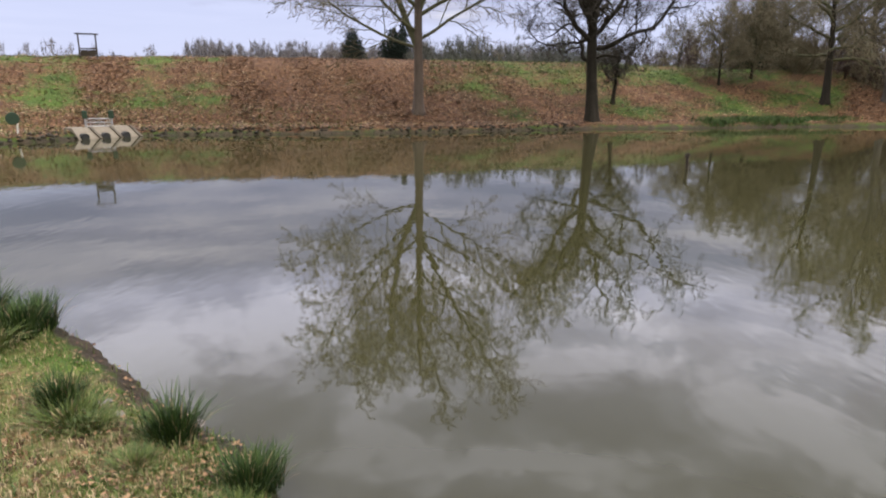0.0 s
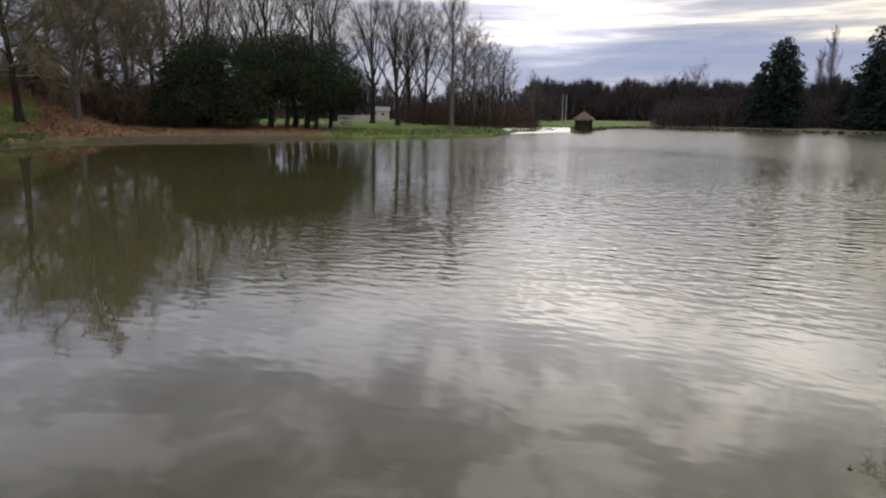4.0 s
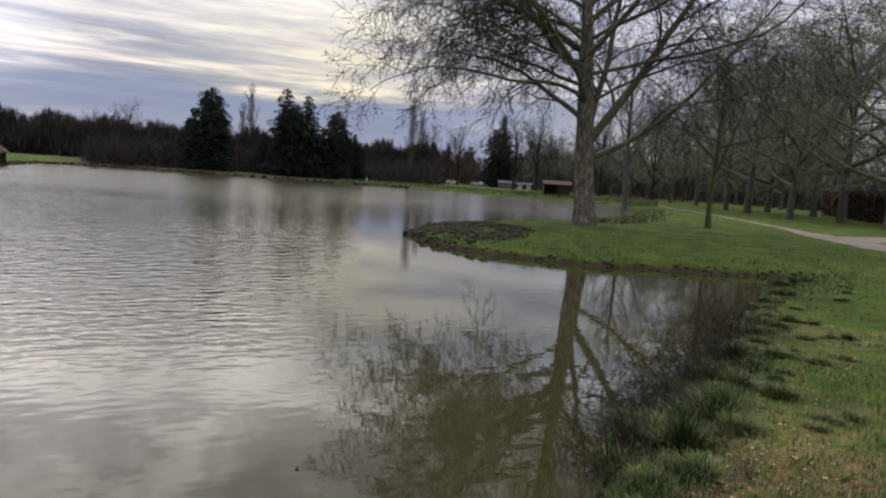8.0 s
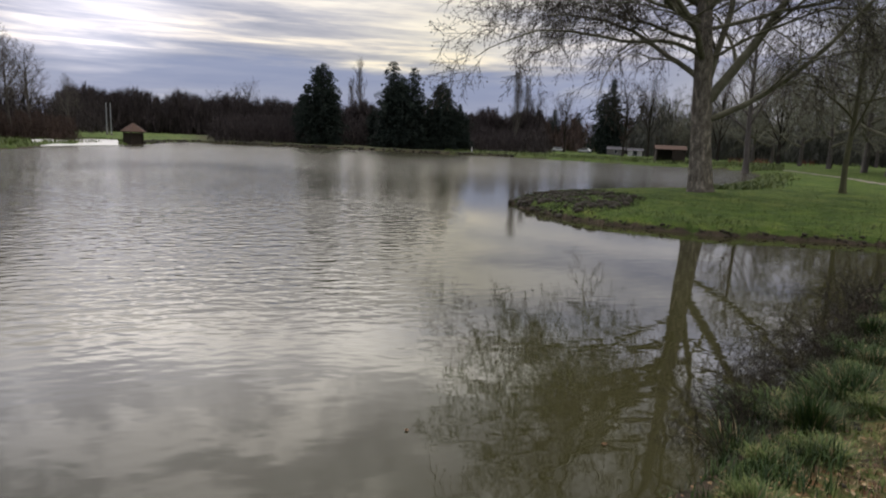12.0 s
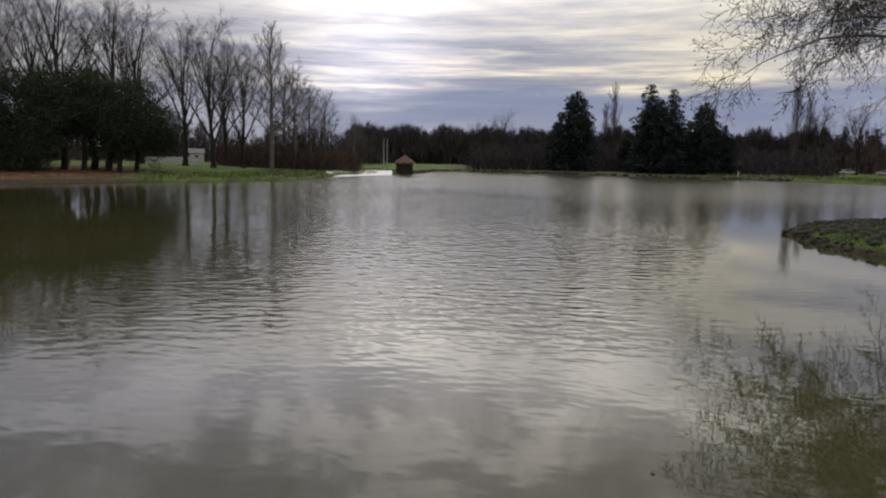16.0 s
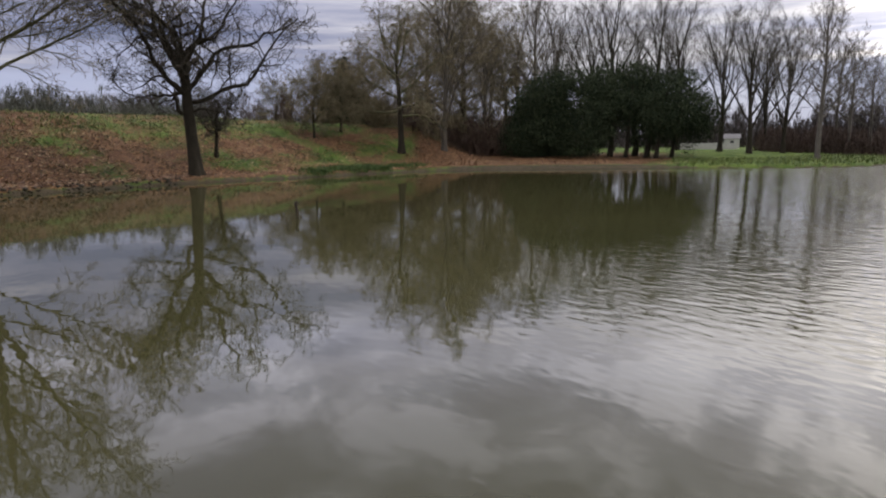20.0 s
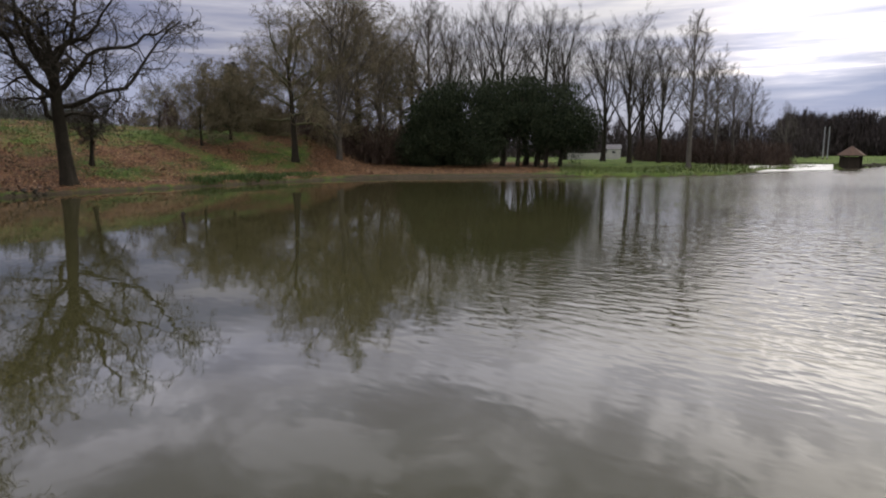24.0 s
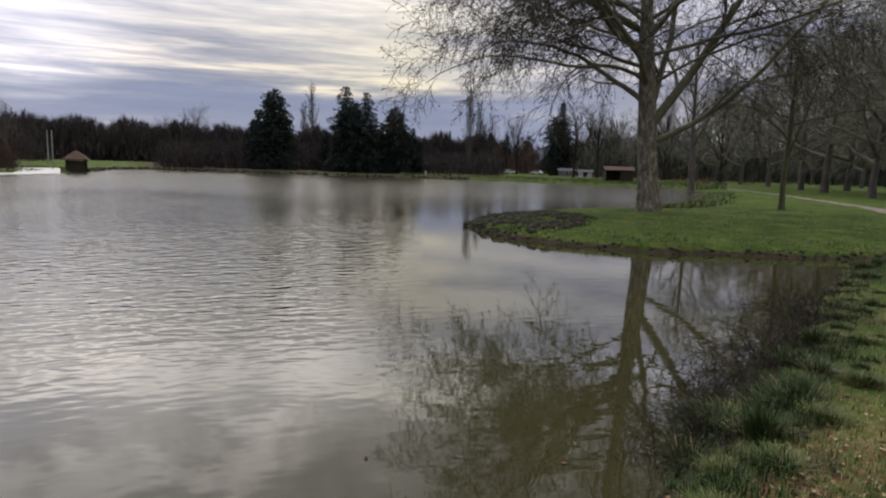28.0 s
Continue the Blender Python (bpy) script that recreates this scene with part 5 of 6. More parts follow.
def hut():
    root = new("timber_hut")
    w, d = 4.2, 3.0
    for sx in (-w / 2, 0.3, w / 2):
        for sy2 in (-d / 2, d / 2):
            bm = bmesh.new()
            box(bm, (0.16, 0.16, 2.0), (sx, sy2, 0.95), 0.01)
            part("post", bm, DARK_WOOD, root)
    for i in range(11):
        bm = bmesh.new()
        box(bm, (w * 0.96 / 11 - 0.015, 0.04, 1.85), (-w / 2 * 0.96 + (i + 0.5) * w * 0.96 / 11, d / 2, 0.95))
        part("back_board", bm, DARK_WOOD, root)
    for sx in (-w / 2, w / 2):
        for i in range(7):
            bm = bmesh.new()
            box(bm, (0.04, d * 0.92 / 7 - 0.015, 1.85), (sx, -d / 2 * 0.92 + (i + 0.5) * d * 0.92 / 7, 0.95))
            part("side_board", bm, DARK_WOOD, root)
    for i in range(6):
        bm = bmesh.new()
        box(bm, (w * 0.5 / 6 - 0.015, 0.04, 1.85), (0.35 + (i + 0.5) * w * 0.42 / 6, -d / 2, 0.95))
        part("front_board", bm, DARK_WOOD, root)
    for sgn in (-1, 1):
        bm = bmesh.new()
        box(bm, (w + 0.6, d * 0.62, 0.07), (0, sgn * d * 0.29, 2.25), 0.01, (-sgn * 19, 0, 0))
        part("roof_slope", bm, RUST_ROOF, root, "rust-brown roof slope")
    return tagged(root, "open-fronted dark timber hut with a rust-brown roof", "hut")


put(hut(), -103.3, 86, turn=-96, scale=0.8)


def picnic_table():
    root = new("picnic_table")
    for i in range(5):
        bm = bmesh.new()
        box(bm, (1.8, 0.13, 0.04), (0, -0.30 + i * 0.15, 0.74), 0.006)
        part("top_board", bm, REDDISH_WOOD, root)
    for sy2 in (-0.72, 0.72):
        bm = bmesh.new()
        box(bm, (1.8, 0.24, 0.04), (0, sy2, 0.45), 0.006)
        part("bench_board", bm, REDDISH_WOOD, root)
    for sx in (-0.6, 0.6):
        bm = bmesh.new()
        box(bm, (0.07, 1.5, 0.09), (sx, 0, 0.39), 0.006)
        part("bench_beam", bm, REDDISH_WOOD, root)
        for sgn in (-1, 1):
            bm = bmesh.new()
            box(bm, (0.07, 0.09, 0.82), (sx + 0.08, sgn * 0.42, 0.36), 0.006, (sgn * 26, 0, 0))
            part("leg", bm, REDDISH_WOOD, root)
    return tagged(root, "reddish-brown timber picnic table on the lawn", "picnic table", group="picnic tables under the trees")


table = put(picnic_table(), -110.3, 96, turn=20)
again(table, -108.4, 90, 70), again(table, -113.6, 108, 40)


def car(label):
    root = new("car")
    bm = bmesh.new()
    prof = [(-2.1, 0.35), (-2.15, 0.75), (-1.75, 0.92), (-1.15, 1.38), (0.55, 1.42), (1.15, 0.95), (2.0, 0.82), (2.12, 0.5), (2.05, 0.32)]
    L = [bm.verts.new((x, -0.85, z)) for x, z in prof]
    R2 = [bm.verts.new((x, 0.85, z)) for x, z in prof]
    bm.faces.new(L), bm.faces.new(R2[::-1])
    for i in range(len(prof)):
        j = (i + 1) % len(prof)
        bm.faces.new((L[j], L[i], R2[i], R2[j]))
    bmesh.ops.recalc_face_normals(bm, faces=bm.faces[:])
    bmesh.ops.bevel(bm, geom=bm.edges[:], offset=0.09, segments=2, affect="EDGES")
    part("body", bm, CAR_WHITE, root)
    for sy2 in (-0.86, 0.86):
        bm = bmesh.new()
        vs = [bm.verts.new(c) for c in ((-1.2, sy2, 0.95), (-0.9, sy2, 1.28), (0.45, sy2, 1.32), (0.95, sy2, 0.95))]
        bm.faces.new(vs)
        r = bmesh.ops.extrude_face_region(bm, geom=bm.faces[:])
        bmesh.ops.translate(bm, vec=(0, math.copysign(0.012, sy2), 0), verts=[v for v in r["geom"] if isinstance(v, bmesh.types.BMVert)])
        part("side_window", bm, GLASS_DARK, root)
        for wx in (-1.3, 1.3):
            bm = bmesh.new()
            cyl(bm, 0.32, 0.32, 0.2, (wx, sy2 * 0.92, 0.32), (90, 0, 0), 16)
            wh = part("wheel", bm, TYRE, root)
            bm = bmesh.new()
            cyl(bm, 0.19, 0.17, 0.04, (wx, sy2 * 1.05, 0.32), (90, 0, 0), 12)
            part("rim", bm, METAL, wh)
    return tagged(root, label, "car")


cr = put(car("white car parked beyond the meadow"), -94.0, 146, turn=0, scale=0.72)
cr.rotation_euler = (0, 0, radians(-94.0 + 10))
again(cr, -96.3, 146, 60, 0.7), again(cr, -91.4, 146, 20, 0.7)


def shore_posts():
    first = None
    for yaw, d in ((-67.2, 96.5), (-74.5, 91.5), (-76.2, 91), (-69.6, 94), (-86.4, 91.5)):
        if first is None:
            root = new("mooring_post")
            bm = bmesh.new()
            cyl(bm, 0.10, 0.085, 0.75, (0, 0, 0.3), (0, 0, 0), 9)
            part("post", bm, WHITE_WALL, root)
            bm = bmesh.new()
            cyl(bm, 0.11, 0.05, 0.08, (0, 0, 0.70), (0, 0, 0), 9)
            part("cap", bm, GREY_WALL, root)
            tagged(root, "short pale post on the far bank", "post", group="posts along the far bank")
            first = put(root, yaw, d)
        else:
            again(first, yaw, d)


shore_posts()


def hedge():
    """A clipped leafless hedge that holds its brown leaves."""
    rng = np.random.default_rng(9)
    a, b = np.array([44.0, -39.0]), np.array([80.0, -55.0])
    n = 60000
    t = rng.random(n)
    wv = rng.uniform(-1, 1, n)
    hz = rng.random(n) ** 0.8
    dvec = (b - a) / np.linalg.norm(b - a)
    nrm = np.array([-dvec[1], dvec[0]])
    P = a + np.outer(t, b - a) + np.outer(wv * 0.8, nrm)
    z = ground_fields(P[:, 0], P[:, 1])[0] + hz * 3.0 * (1 + 0.04 * np.sin(t * 60))
    c = np.stack([P[:, 0], P[:, 1], z], 1)
    d = rng.normal(size=(n, 3))
    d /= np.linalg.norm(d, axis=1)[:, None]
    e = np.cross(d, rng.normal(size=(n, 3)))
    e /= np.linalg.norm(e, axis=1)[:, None]
    s = rng.uniform(0.06, 0.16, n)[:, None]
    V = np.stack([c - d * s, c + e * s * 0.5, c + d * s, c - e * s * 0.5], 1).reshape(-1, 3)
    root = new("hedge")
    part_np("foliage", (V, np.arange(4 * n).reshape(-1, 4)), WOOD_FAR_RED, root, kind="stuff")
    for i in range(14):
        q = a + (b - a) * (i + 0.5) / 14
        part_np("stem", tubes([(np.array([[q[0], q[1], ground_z(*q) - 0.2], [q[0], q[1], ground_z(*q) + 1.6]]), np.array([0.05, 0.03]))], 5), BARK_DARK, root)
    tagged(root, "clipped brown leafless hedge beside the lawn", "hedge")


hedge()

# ---------------------------------------------------------------- banks, grass and litter


def slivers(rng, P, length, width, lean, droop=0.35):
    """Grass blades: bent slivers of two quads' worth, standing on the points P."""
    n = len(P)
    a = rng.uniform(0, 2 * math.pi, n)
    ln = length * rng.uniform(0.5, 1.3, n)
    out = np.stack([np.cos(a), np.sin(a), np.zeros(n)], 1)
    side = np.stack([-np.sin(a), np.cos(a), np.zeros(n)], 1) * (width * rng.uniform(0.7, 1.3, n))[:, None]
    lean = lean * rng.uniform(0.1, 1.2, n)
    mid = P + np.stack([np.zeros(n), np.zeros(n), ln * 0.6], 1) + out * (ln * lean * 0.35)[:, None]
    tip = P + np.stack([np.zeros(n), np.zeros(n), ln * (1 - droop * lean)], 1) + out * (ln * lean)[:, None]
    V = np.stack([P - side, P + side, mid + side * 0.7, mid - side * 0.7, tip], 1).reshape(-1, 3)
    q = np.arange(n) * 5
    F = np.concatenate([np.stack([q, q + 1, q + 2], 1), np.stack([q, q + 2, q + 3], 1), np.stack([q + 3, q + 2, q + 4], 1)])
    return V, F


def lawn(name, seed, yaw0, yaw1, d0, d1, n, length, width, mat, label, keep):
    rng = np.random.default_rng(seed)
    yaw = rng.uniform(yaw0, yaw1, n)
    d = d0 * (d1 / d0) ** rng.random(n)
    x, y = -np.sin(np.radians(yaw)) * d, np.cos(np.radians(yaw)) * d
    h, leaf, soil, pth, dry = ground_fields(x, y)
    ok = keep(x, y, h, soil, pth, rng)
    P = np.stack([x, y, h - 0.005], 1)[ok]
    V, F = slivers(rng, P, length, width, 0.8)
    ob = new(name, mesh_np(name, V, F, mat))
    return tagged(ob, label, "grass", kind="stuff")


grassy = lambda x, y, h, soil, pth, rng: (h > 0.16) & (pth < 0.3) & (rng.random(len(x)) < 0.55 + 0.45 * wobble(x, y, 1.7, 3.0))
lawn("lawn_grass", 1, 20, 64, 1.2, 9, 60000, 0.042, 0.0028, BLADE, "short green lawn blades on the near bank", grassy)
lawn("dry_grass", 2, 20, 64, 1.2, 9, 60000, 0.04, 0.0028, DRY, "short straw-coloured blades on the near bank", grassy)
lawn("lawn_grass", 3, -136, -60, 1.0, 16, 120000, 0.065, 0.0035, BLADE, "short green lawn blades on the near bank", grassy)
lawn("dry_grass", 4, -136, -60, 1.0, 12, 65000, 0.055, 0.003, DRY, "short straw-coloured blades on the near bank", grassy)
lawn("lawn_grass", 5, -136, -88, 15, 40, 26000, 0.05, 0.006, BLADE, "short green grass on the spit", lambda x, y, h, soil, pth, rng: (h > 0.12) & (pth < 0.3) & (soil < 0.6))
lawn("bank_grass", 6, -15.5, -2.5, 36, 50, 60000, 0.30, 0.016, FRINGE, "tall green grass fringing the bank", lambda x, y, h, soil, pth, rng: (h > 0.02) & (h < 0.36) & (rng.random(len(x)) < (0.35 + 0.65 * wobble(x, y, 0.9, 5.0)) * step(-15.5, -12, np.degrees(np.arctan2(-x, y))) * step(-2.5, -7.5, np.degrees(np.arctan2(-x, y)))))
lawn("bank_grass", 7, -60, -36, 48, 85, 22000, 0.25, 0.025, BLADE, "green grass fringing the far bank", lambda x, y, h, soil, pth, rng: (h > 0.05) & (h < 0.5))
lawn("bank_grass", 8, -112, -84, 70, 100, 20000, 0.35, 0.03, BLADE, "rough grass on the far meadow edge", lambda x, y, h, soil, pth, rng: (h > 0.05) & (h < 0.45))
lawn("bank_grass", 9, 25, 56, 29, 38, 4000, 0.16, 0.012, BLADE, "grass at the foot of the dike", lambda x, y, h, soil, pth, rng: (h > 0.15) & (h < 1.2))
lawn("bank_grass", 12, -127, -106, 3.6, 15, 26000, 0.10, 0.004, IVY, "dark shaggy grass along the near water's edge", lambda x, y, h, soil, pth, rng: (h > 0.0) & (h < 0.24) & (rng.random(len(x)) < 0.45 + 0.6 * wobble(x, y, 1.6, 9.0)))
lawn("bank_grass", 16, -127, -103, 3.3, 14, 26000, 0.12, 0.0038, RUSH, "dark ragged grass crowding the near water's edge", lambda x, y, h, soil, pth, rng: (h > 0.02) & (h < 0.25) & (rng.random(len(x)) < 1.5 * wobble(x, y, 2.3, 5.0)))
lawn("bank_grass", 13, -127, -89, 14, 26, 30000, 0.11, 0.006, BLADE, "grass hanging over the edge of the spit", lambda x, y, h, soil, pth, rng: (h > 0.06) & (h < 0.30) & (rng.random(len(x)) < 0.4 + 0.7 * wobble(x, y, 1.4, 4.0)))
lawn("bank_grass", 14, -127, -89, 14, 26, 9000, 0.06, 0.005, IVY, "dark rough grass on the edge of the spit", lambda x, y, h, soil, pth, rng: (h > 0.02) & (h < 0.26))
lawn("bank_grass", 15, 16, 62, 1.3, 7.5, 20000, 0.07, 0.0032, BLADE, "ragged grass along the near water's edge", lambda x, y, h, soil, pth, rng: (h > 0.01) & (h < 0.22) & (rng.random(len(x)) < 0.5 + 0.7 * wobble(x, y, 2.2, 6.0)))
lawn("bank_grass", 10, -122, -106, 30, 60, 14000, 0.26, 0.02, BLADE, "tall grass fringing the inlet", lambda x, y, h, soil, pth, rng: (h > 0.03) & (h < 0.33))


def litter(name, seed, yaw0, yaw1, d0, d1, n, size, label, keep, mat=LEAF):
    """Fallen leaves: small curled four-cornered flakes lying on the ground."""
    rng = np.random.default_rng(seed)
    yaw = rng.uniform(yaw0, yaw1, n)
    d = d0 * (d1 / d0) ** rng.random(n)
    x, y = -np.sin(np.radians(yaw)) * d, np.cos(np.radians(yaw)) * d
    h, leaf, soil, pth, dry = ground_fields(x, y)
    ok = keep(x, y, h, leaf, rng)
    x, y, h = x[ok], y[ok], h[ok]
    n = len(x)
    a = rng.uniform(0, 2 * math.pi, n)
    s = size * rng.uniform(0.5, 1.4, n)
    u = np.stack([np.cos(a), np.sin(a), rng.normal(0, 0.15, n)], 1) * s[:, None]
    v = np.stack([-np.sin(a), np.cos(a), rng.normal(0, 0.15, n)], 1) * (s * 0.7)[:, None]
    c = np.stack([x, y, h + 0.015 + s * 0.25], 1)
    lift = np.stack([np.zeros(n), np.zeros(n), s * rng.uniform(0.0, 0.5, n)], 1)
    V = np.stack([c - u + lift, c - v, c + u + lift, c + v], 1).reshape(-1, 3)
    q = np.arange(n) * 4
    F = np.concatenate([np.stack([q, q + 1, q + 3], 1), np.stack([q + 1, q + 2, q + 3], 1)])
    ob = new(name, mesh_np(name, V, F, mat))
    return tagged(ob, label, "leaves", kind="stuff")


litter("fallen_leaves", 1, -14, 56, 28, 50, 120000, 0.07, "brown fallen leaves on the dike slope", lambda x, y, h, leaf, rng: (h > 0.2) & (rng.random(len(x)) < 0.6 * np.maximum(leaf, 0.42) * (0.45 + 0.9 * wobble(x, y, 0.6, 2.0)) * np.where(-x / y > 0.2, 1.0, 0.6)))
lawn("rough_growth", 21, -14, 58, 30, 52, 130000, 0.055, 0.020, IVY, "rough dark green growth over the dike slope", lambda x, y, h, soil, pth, rng: (h > 0.6) & (rng.random(len(x)) < (0.30 + 0.55 * wobble(x, y, 0.8, 11.0) + 0.16 * (h - 1.8)) * np.where(-x / y > 0.36, 0.07, 1.9)))
lawn("crest_growth", 22, -12, 19, 42, 56, 30000, 0.20, 0.02, BLADE, "tall weeds along the dike crest", lambda x, y, h, soil, pth, rng: (h > 3.0) & (rng.random(len(x)) < 0.25 + 0.6 * wobble(x, y, 0.5, 13.0)))
lawn("moss_tufts", 23, -104, -89, 17, 36, 26000, 0.075, 0.010, IVY, "dark mossy grass on the tip of the spit", lambda x, y, h, soil, pth, rng: (h > 0.10) & (np.hypot(x - 21.5, (y + 0.9) * 1.3) < 4.5) & (rng.random(len(x)) < 0.5 + 0.6 * wobble(x, y, 1.3, 2.0)))
lawn("lawn_grass", 26, -64, 24, 0.35, 2.4, 16000, 0.04, 0.0028, BLADE, "short green lawn blades at the onlooker's feet", grassy)
lawn("dry_grass", 27, -64, 24, 0.35, 2.4, 14000, 0.04, 0.0028, DRY, "short straw-coloured blades at the onlooker's feet", grassy)
lawn("lawn_grass", 24, 55, 230, 0.7, 11, 60000, 0.05, 0.003, BLADE, "short green lawn blades behind the onlooker", grassy)
lawn("dry_grass", 25, 55, 230, 0.7, 11, 40000, 0.045, 0.003, DRY, "short straw-coloured blades behind the onlooker", grassy)
litter("fallen_leaves", 7, -14, 56, 29, 48, 60000, 0.075, "pale tan leaves scattered over the dike slope", lambda x, y, h, leaf, rng: (h > 0.25) & (rng.random(len(x)) < (0.20 + 0.30 * wobble(x, y, 0.7, 6.0)) * np.where(-x / y > 0.2, 1.0, 0.55)), DRY)
litter("fallen_leaves", 2, 30, 64, 1.7, 7, 800, 0.013, "brown fallen leaves on the near grass", lambda x, y, h, leaf, rng: (h > 0.12) & (wobble(x, y, 1.9, 1.0) > 0.0))
litter("fallen_leaves", 3, -134, -98, 2.0, 14, 1300, 0.013, "brown fallen leaves on the near grass", lambda x, y, h, leaf, rng: (h > 0.1) & (wobble(x, y, 1.9, 1.0) > -0.1))
litter("fallen_leaves", 5, 22, 60, 1.8, 6, 2200, 0.016, "dark leaf debris along the near water's edge", lambda x, y, h, leaf, rng: (h > 0.0) & (h < 0.2))
litter("fallen_leaves", 8, 38, 58, 2.3, 5, 1500, 0.012, "dead leaves heaped on the bare near bank", lambda x, y, h, leaf, rng: (h > 0.1) & (np.minimum(np.hypot(x + 3.09, y - 2.54), np.hypot(x + 1.94, y - 2.02)) < 0.6 * rng.random(len(x)) ** 0.5))
litter("fallen_leaves", 9, -128, -102, 3.4, 12, 1500, 0.016, "pale dead leaves scattered on the near bank", lambda x, y, h, leaf, rng: (h > 0.2) & (h < 0.36) & (rng.random(len(x)) < 0.35 + 0.6 * wobble(x, y, 1.4, 9.0)), DRY)
litter("fallen_leaves", 6, -126, -104, 3.4, 12, 1500, 0.014, "dead leaves caught along the near bank", lambda x, y, h, leaf, rng: (h > 0.02) & (h < 0.3))
litter("fallen_leaves", 4, -40, -13, 44, 66, 16000, 0.08, "reddish leaf litter under the trees", lambda x, y, h, leaf, rng: (h > 0.15) & (rng.random(len(x)) < leaf))


def clods(name, seed, yaw0, yaw1, d0, d1, n, size, label, keep, mat=SOIL):
    """Lumps of earth along a bank."""
    rng = np.random.default_rng(seed)
    yaw = rng.uniform(yaw0, yaw1, n)
    d = rng.uniform(d0, d1, n)
    x, y = -np.sin(np.radians(yaw)) * d, np.cos(np.radians(yaw)) * d
    h = ground_fields(x, y)[0]
    ok = keep(x, y, h)
    x, y, h = x[ok], y[ok], h[ok]
    t = (1 + 5 ** 0.5) / 2
    ico = np.array([(-1, t, 0), (1, t, 0), (-1, -t, 0), (1, -t, 0), (0, -1, t), (0, 1, t), (0, -1, -t), (0, 1, -t), (t, 0, -1), (t, 0, 1), (-t, 0, -1), (-t, 0, 1)]) / 1.9
    IF = np.array([(0, 11, 5), (0, 5, 1), (0, 1, 7), (0, 7, 10), (0, 10, 11), (1, 5, 9), (5, 11, 4), (11, 10, 2), (10, 7, 6), (7, 1, 8), (3, 9, 4), (3, 4, 2), (3, 2, 6), (3, 6, 8), (3, 8, 9), (4, 9, 5), (2, 4, 11), (6, 2, 10), (8, 6, 7), (9, 8, 1)])
    m = len(x)
    s = size * rng.uniform(0.4, 1.5, (m, 1, 1)) * rng.uniform(0.7, 1.3, (m, 1, 3)) * np.array([1, 1, 0.7])
    V = ico[None] * s * rng.uniform(0.75, 1.25, (m, 12, 1)) + np.stack([x, y, h], 1)[:, None, :]
    F = (IF[None] + (np.arange(m) * 12)[:, None, None]).reshape(-1, 3)
    ob = new(name, mesh_np(name, V.reshape(-1, 3), F, mat, True))
    return tagged(ob, label, "soil", kind="stuff")


edge_band = lambda x, y, h: (h > -0.08) & (h < 0.26)
clods("soil_clods", 1, 6, 56, 27, 36, 4200, 0.08, "dark earth lumps along the dike bank", edge_band)
clods("soil_clods", 2, -125, -89, 14, 25, 5000, 0.05, "wet earth lumps along the spit", lambda x, y, h: (h > -0.08) & (h < 0.15))
clods("soil_clods", 3, -100, -89, 17, 33, 1800, 0.05, "dark earth lumps on the tip of the spit", lambda x, y, h: (h > 0.02) & (np.hypot(x - 22.5, (y + 1.6) * 1.2) < 4.0) & (y > -1.5 - 0.45 * (x - 20)))
clods("soil_clods", 7, -101, -88, 16, 26, 900, 0.11, "large dark clods heaped on the tip of the spit", lambda x, y, h: (h > 0.0) & (np.hypot(x - 21.0, (y + 0.8) * 1.1) < 3.6) & (wobble(x, y, 1.6, 7.0) > -0.1))
clods("soil_clods", 4, -130, -96, 3, 16, 500, 0.03, "wet earth lumps along the near bank", edge_band)
clods("soil_clods", 6, -90, -58, 82, 104, 5000, 0.22, "dark earth lumps along the far shore", edge_band)


def tuft(name, seed, blades, length, width, spread, lean, label, mats=(RUSH, DRY), dry=0.12):
    """A clump of rush: green blades, a few dead ones, and a dark base."""
    rng = np.random.default_rng(seed)
    root = new(name)

    def some(n, ln):
        r = spread * rng.random(n) ** 0.6
        a = rng.uniform(0, 2 * math.pi, n)
        P = np.stack([np.cos(a) * r, np.sin(a) * r, np.full(n, -0.02)], 1)
        L = ln * rng.uniform(0.45, 1.15, n)
        le = lean * rng.uniform(0.2, 1.1, n) * (0.4 + r / spread)
        aa = a + rng.normal(0, 0.6, n)
        out = np.stack([np.cos(aa), np.sin(aa), np.zeros(n)], 1)
        side = np.stack([-np.sin(aa), np.cos(aa), np.zeros(n)], 1)
        up = np.array([0, 0, 1.0])
        rings = []
        for k, f in enumerate((0.0, 0.35, 0.7)):
            c = P + up * (L * f * (1 - 0.15 * le * f))[:, None] + out * (L * le * f ** 1.7)[:, None]
            w = width * (1 - 0.55 * f)
            rings += [c - side * w, c + side * w]
        tip = P + up * (L * (1 - 0.25 * le))[:, None] + out * (L * le)[:, None]
        V = np.stack(rings + [tip], 1).reshape(-1, 3)
        q = np.arange(n) * 7
        F = np.concatenate([np.stack(t, 1) for t in ((q, q + 1, q + 3), (q, q + 3, q + 2), (q + 2, q + 3, q + 5), (q + 2, q + 5, q + 4), (q + 4, q + 5, q + 6))])
        return V, F

    part_np("blade_clump", some(blades, length), mats[0], root, kind="stuff")
    part_np("dead_clump", some(max(6, int(blades * dry)), length * 0.8), mats[1], root, "straw-coloured dead blades", kind="stuff")
    bm = bmesh.new()
    bmesh.ops.create_icosphere(bm, subdivisions=2, radius=spread * 0.62)
    for v in bm.verts:
        v.co *= 1 + 0.25 * noise.noise(v.co * 12 + Vector((seed, 0, 0)))
        v.co.z *= 0.22
    part("root_clump", bm, SOIL, root)
    return tagged(root, label, "grass tuft", group="rush tufts along the bank")


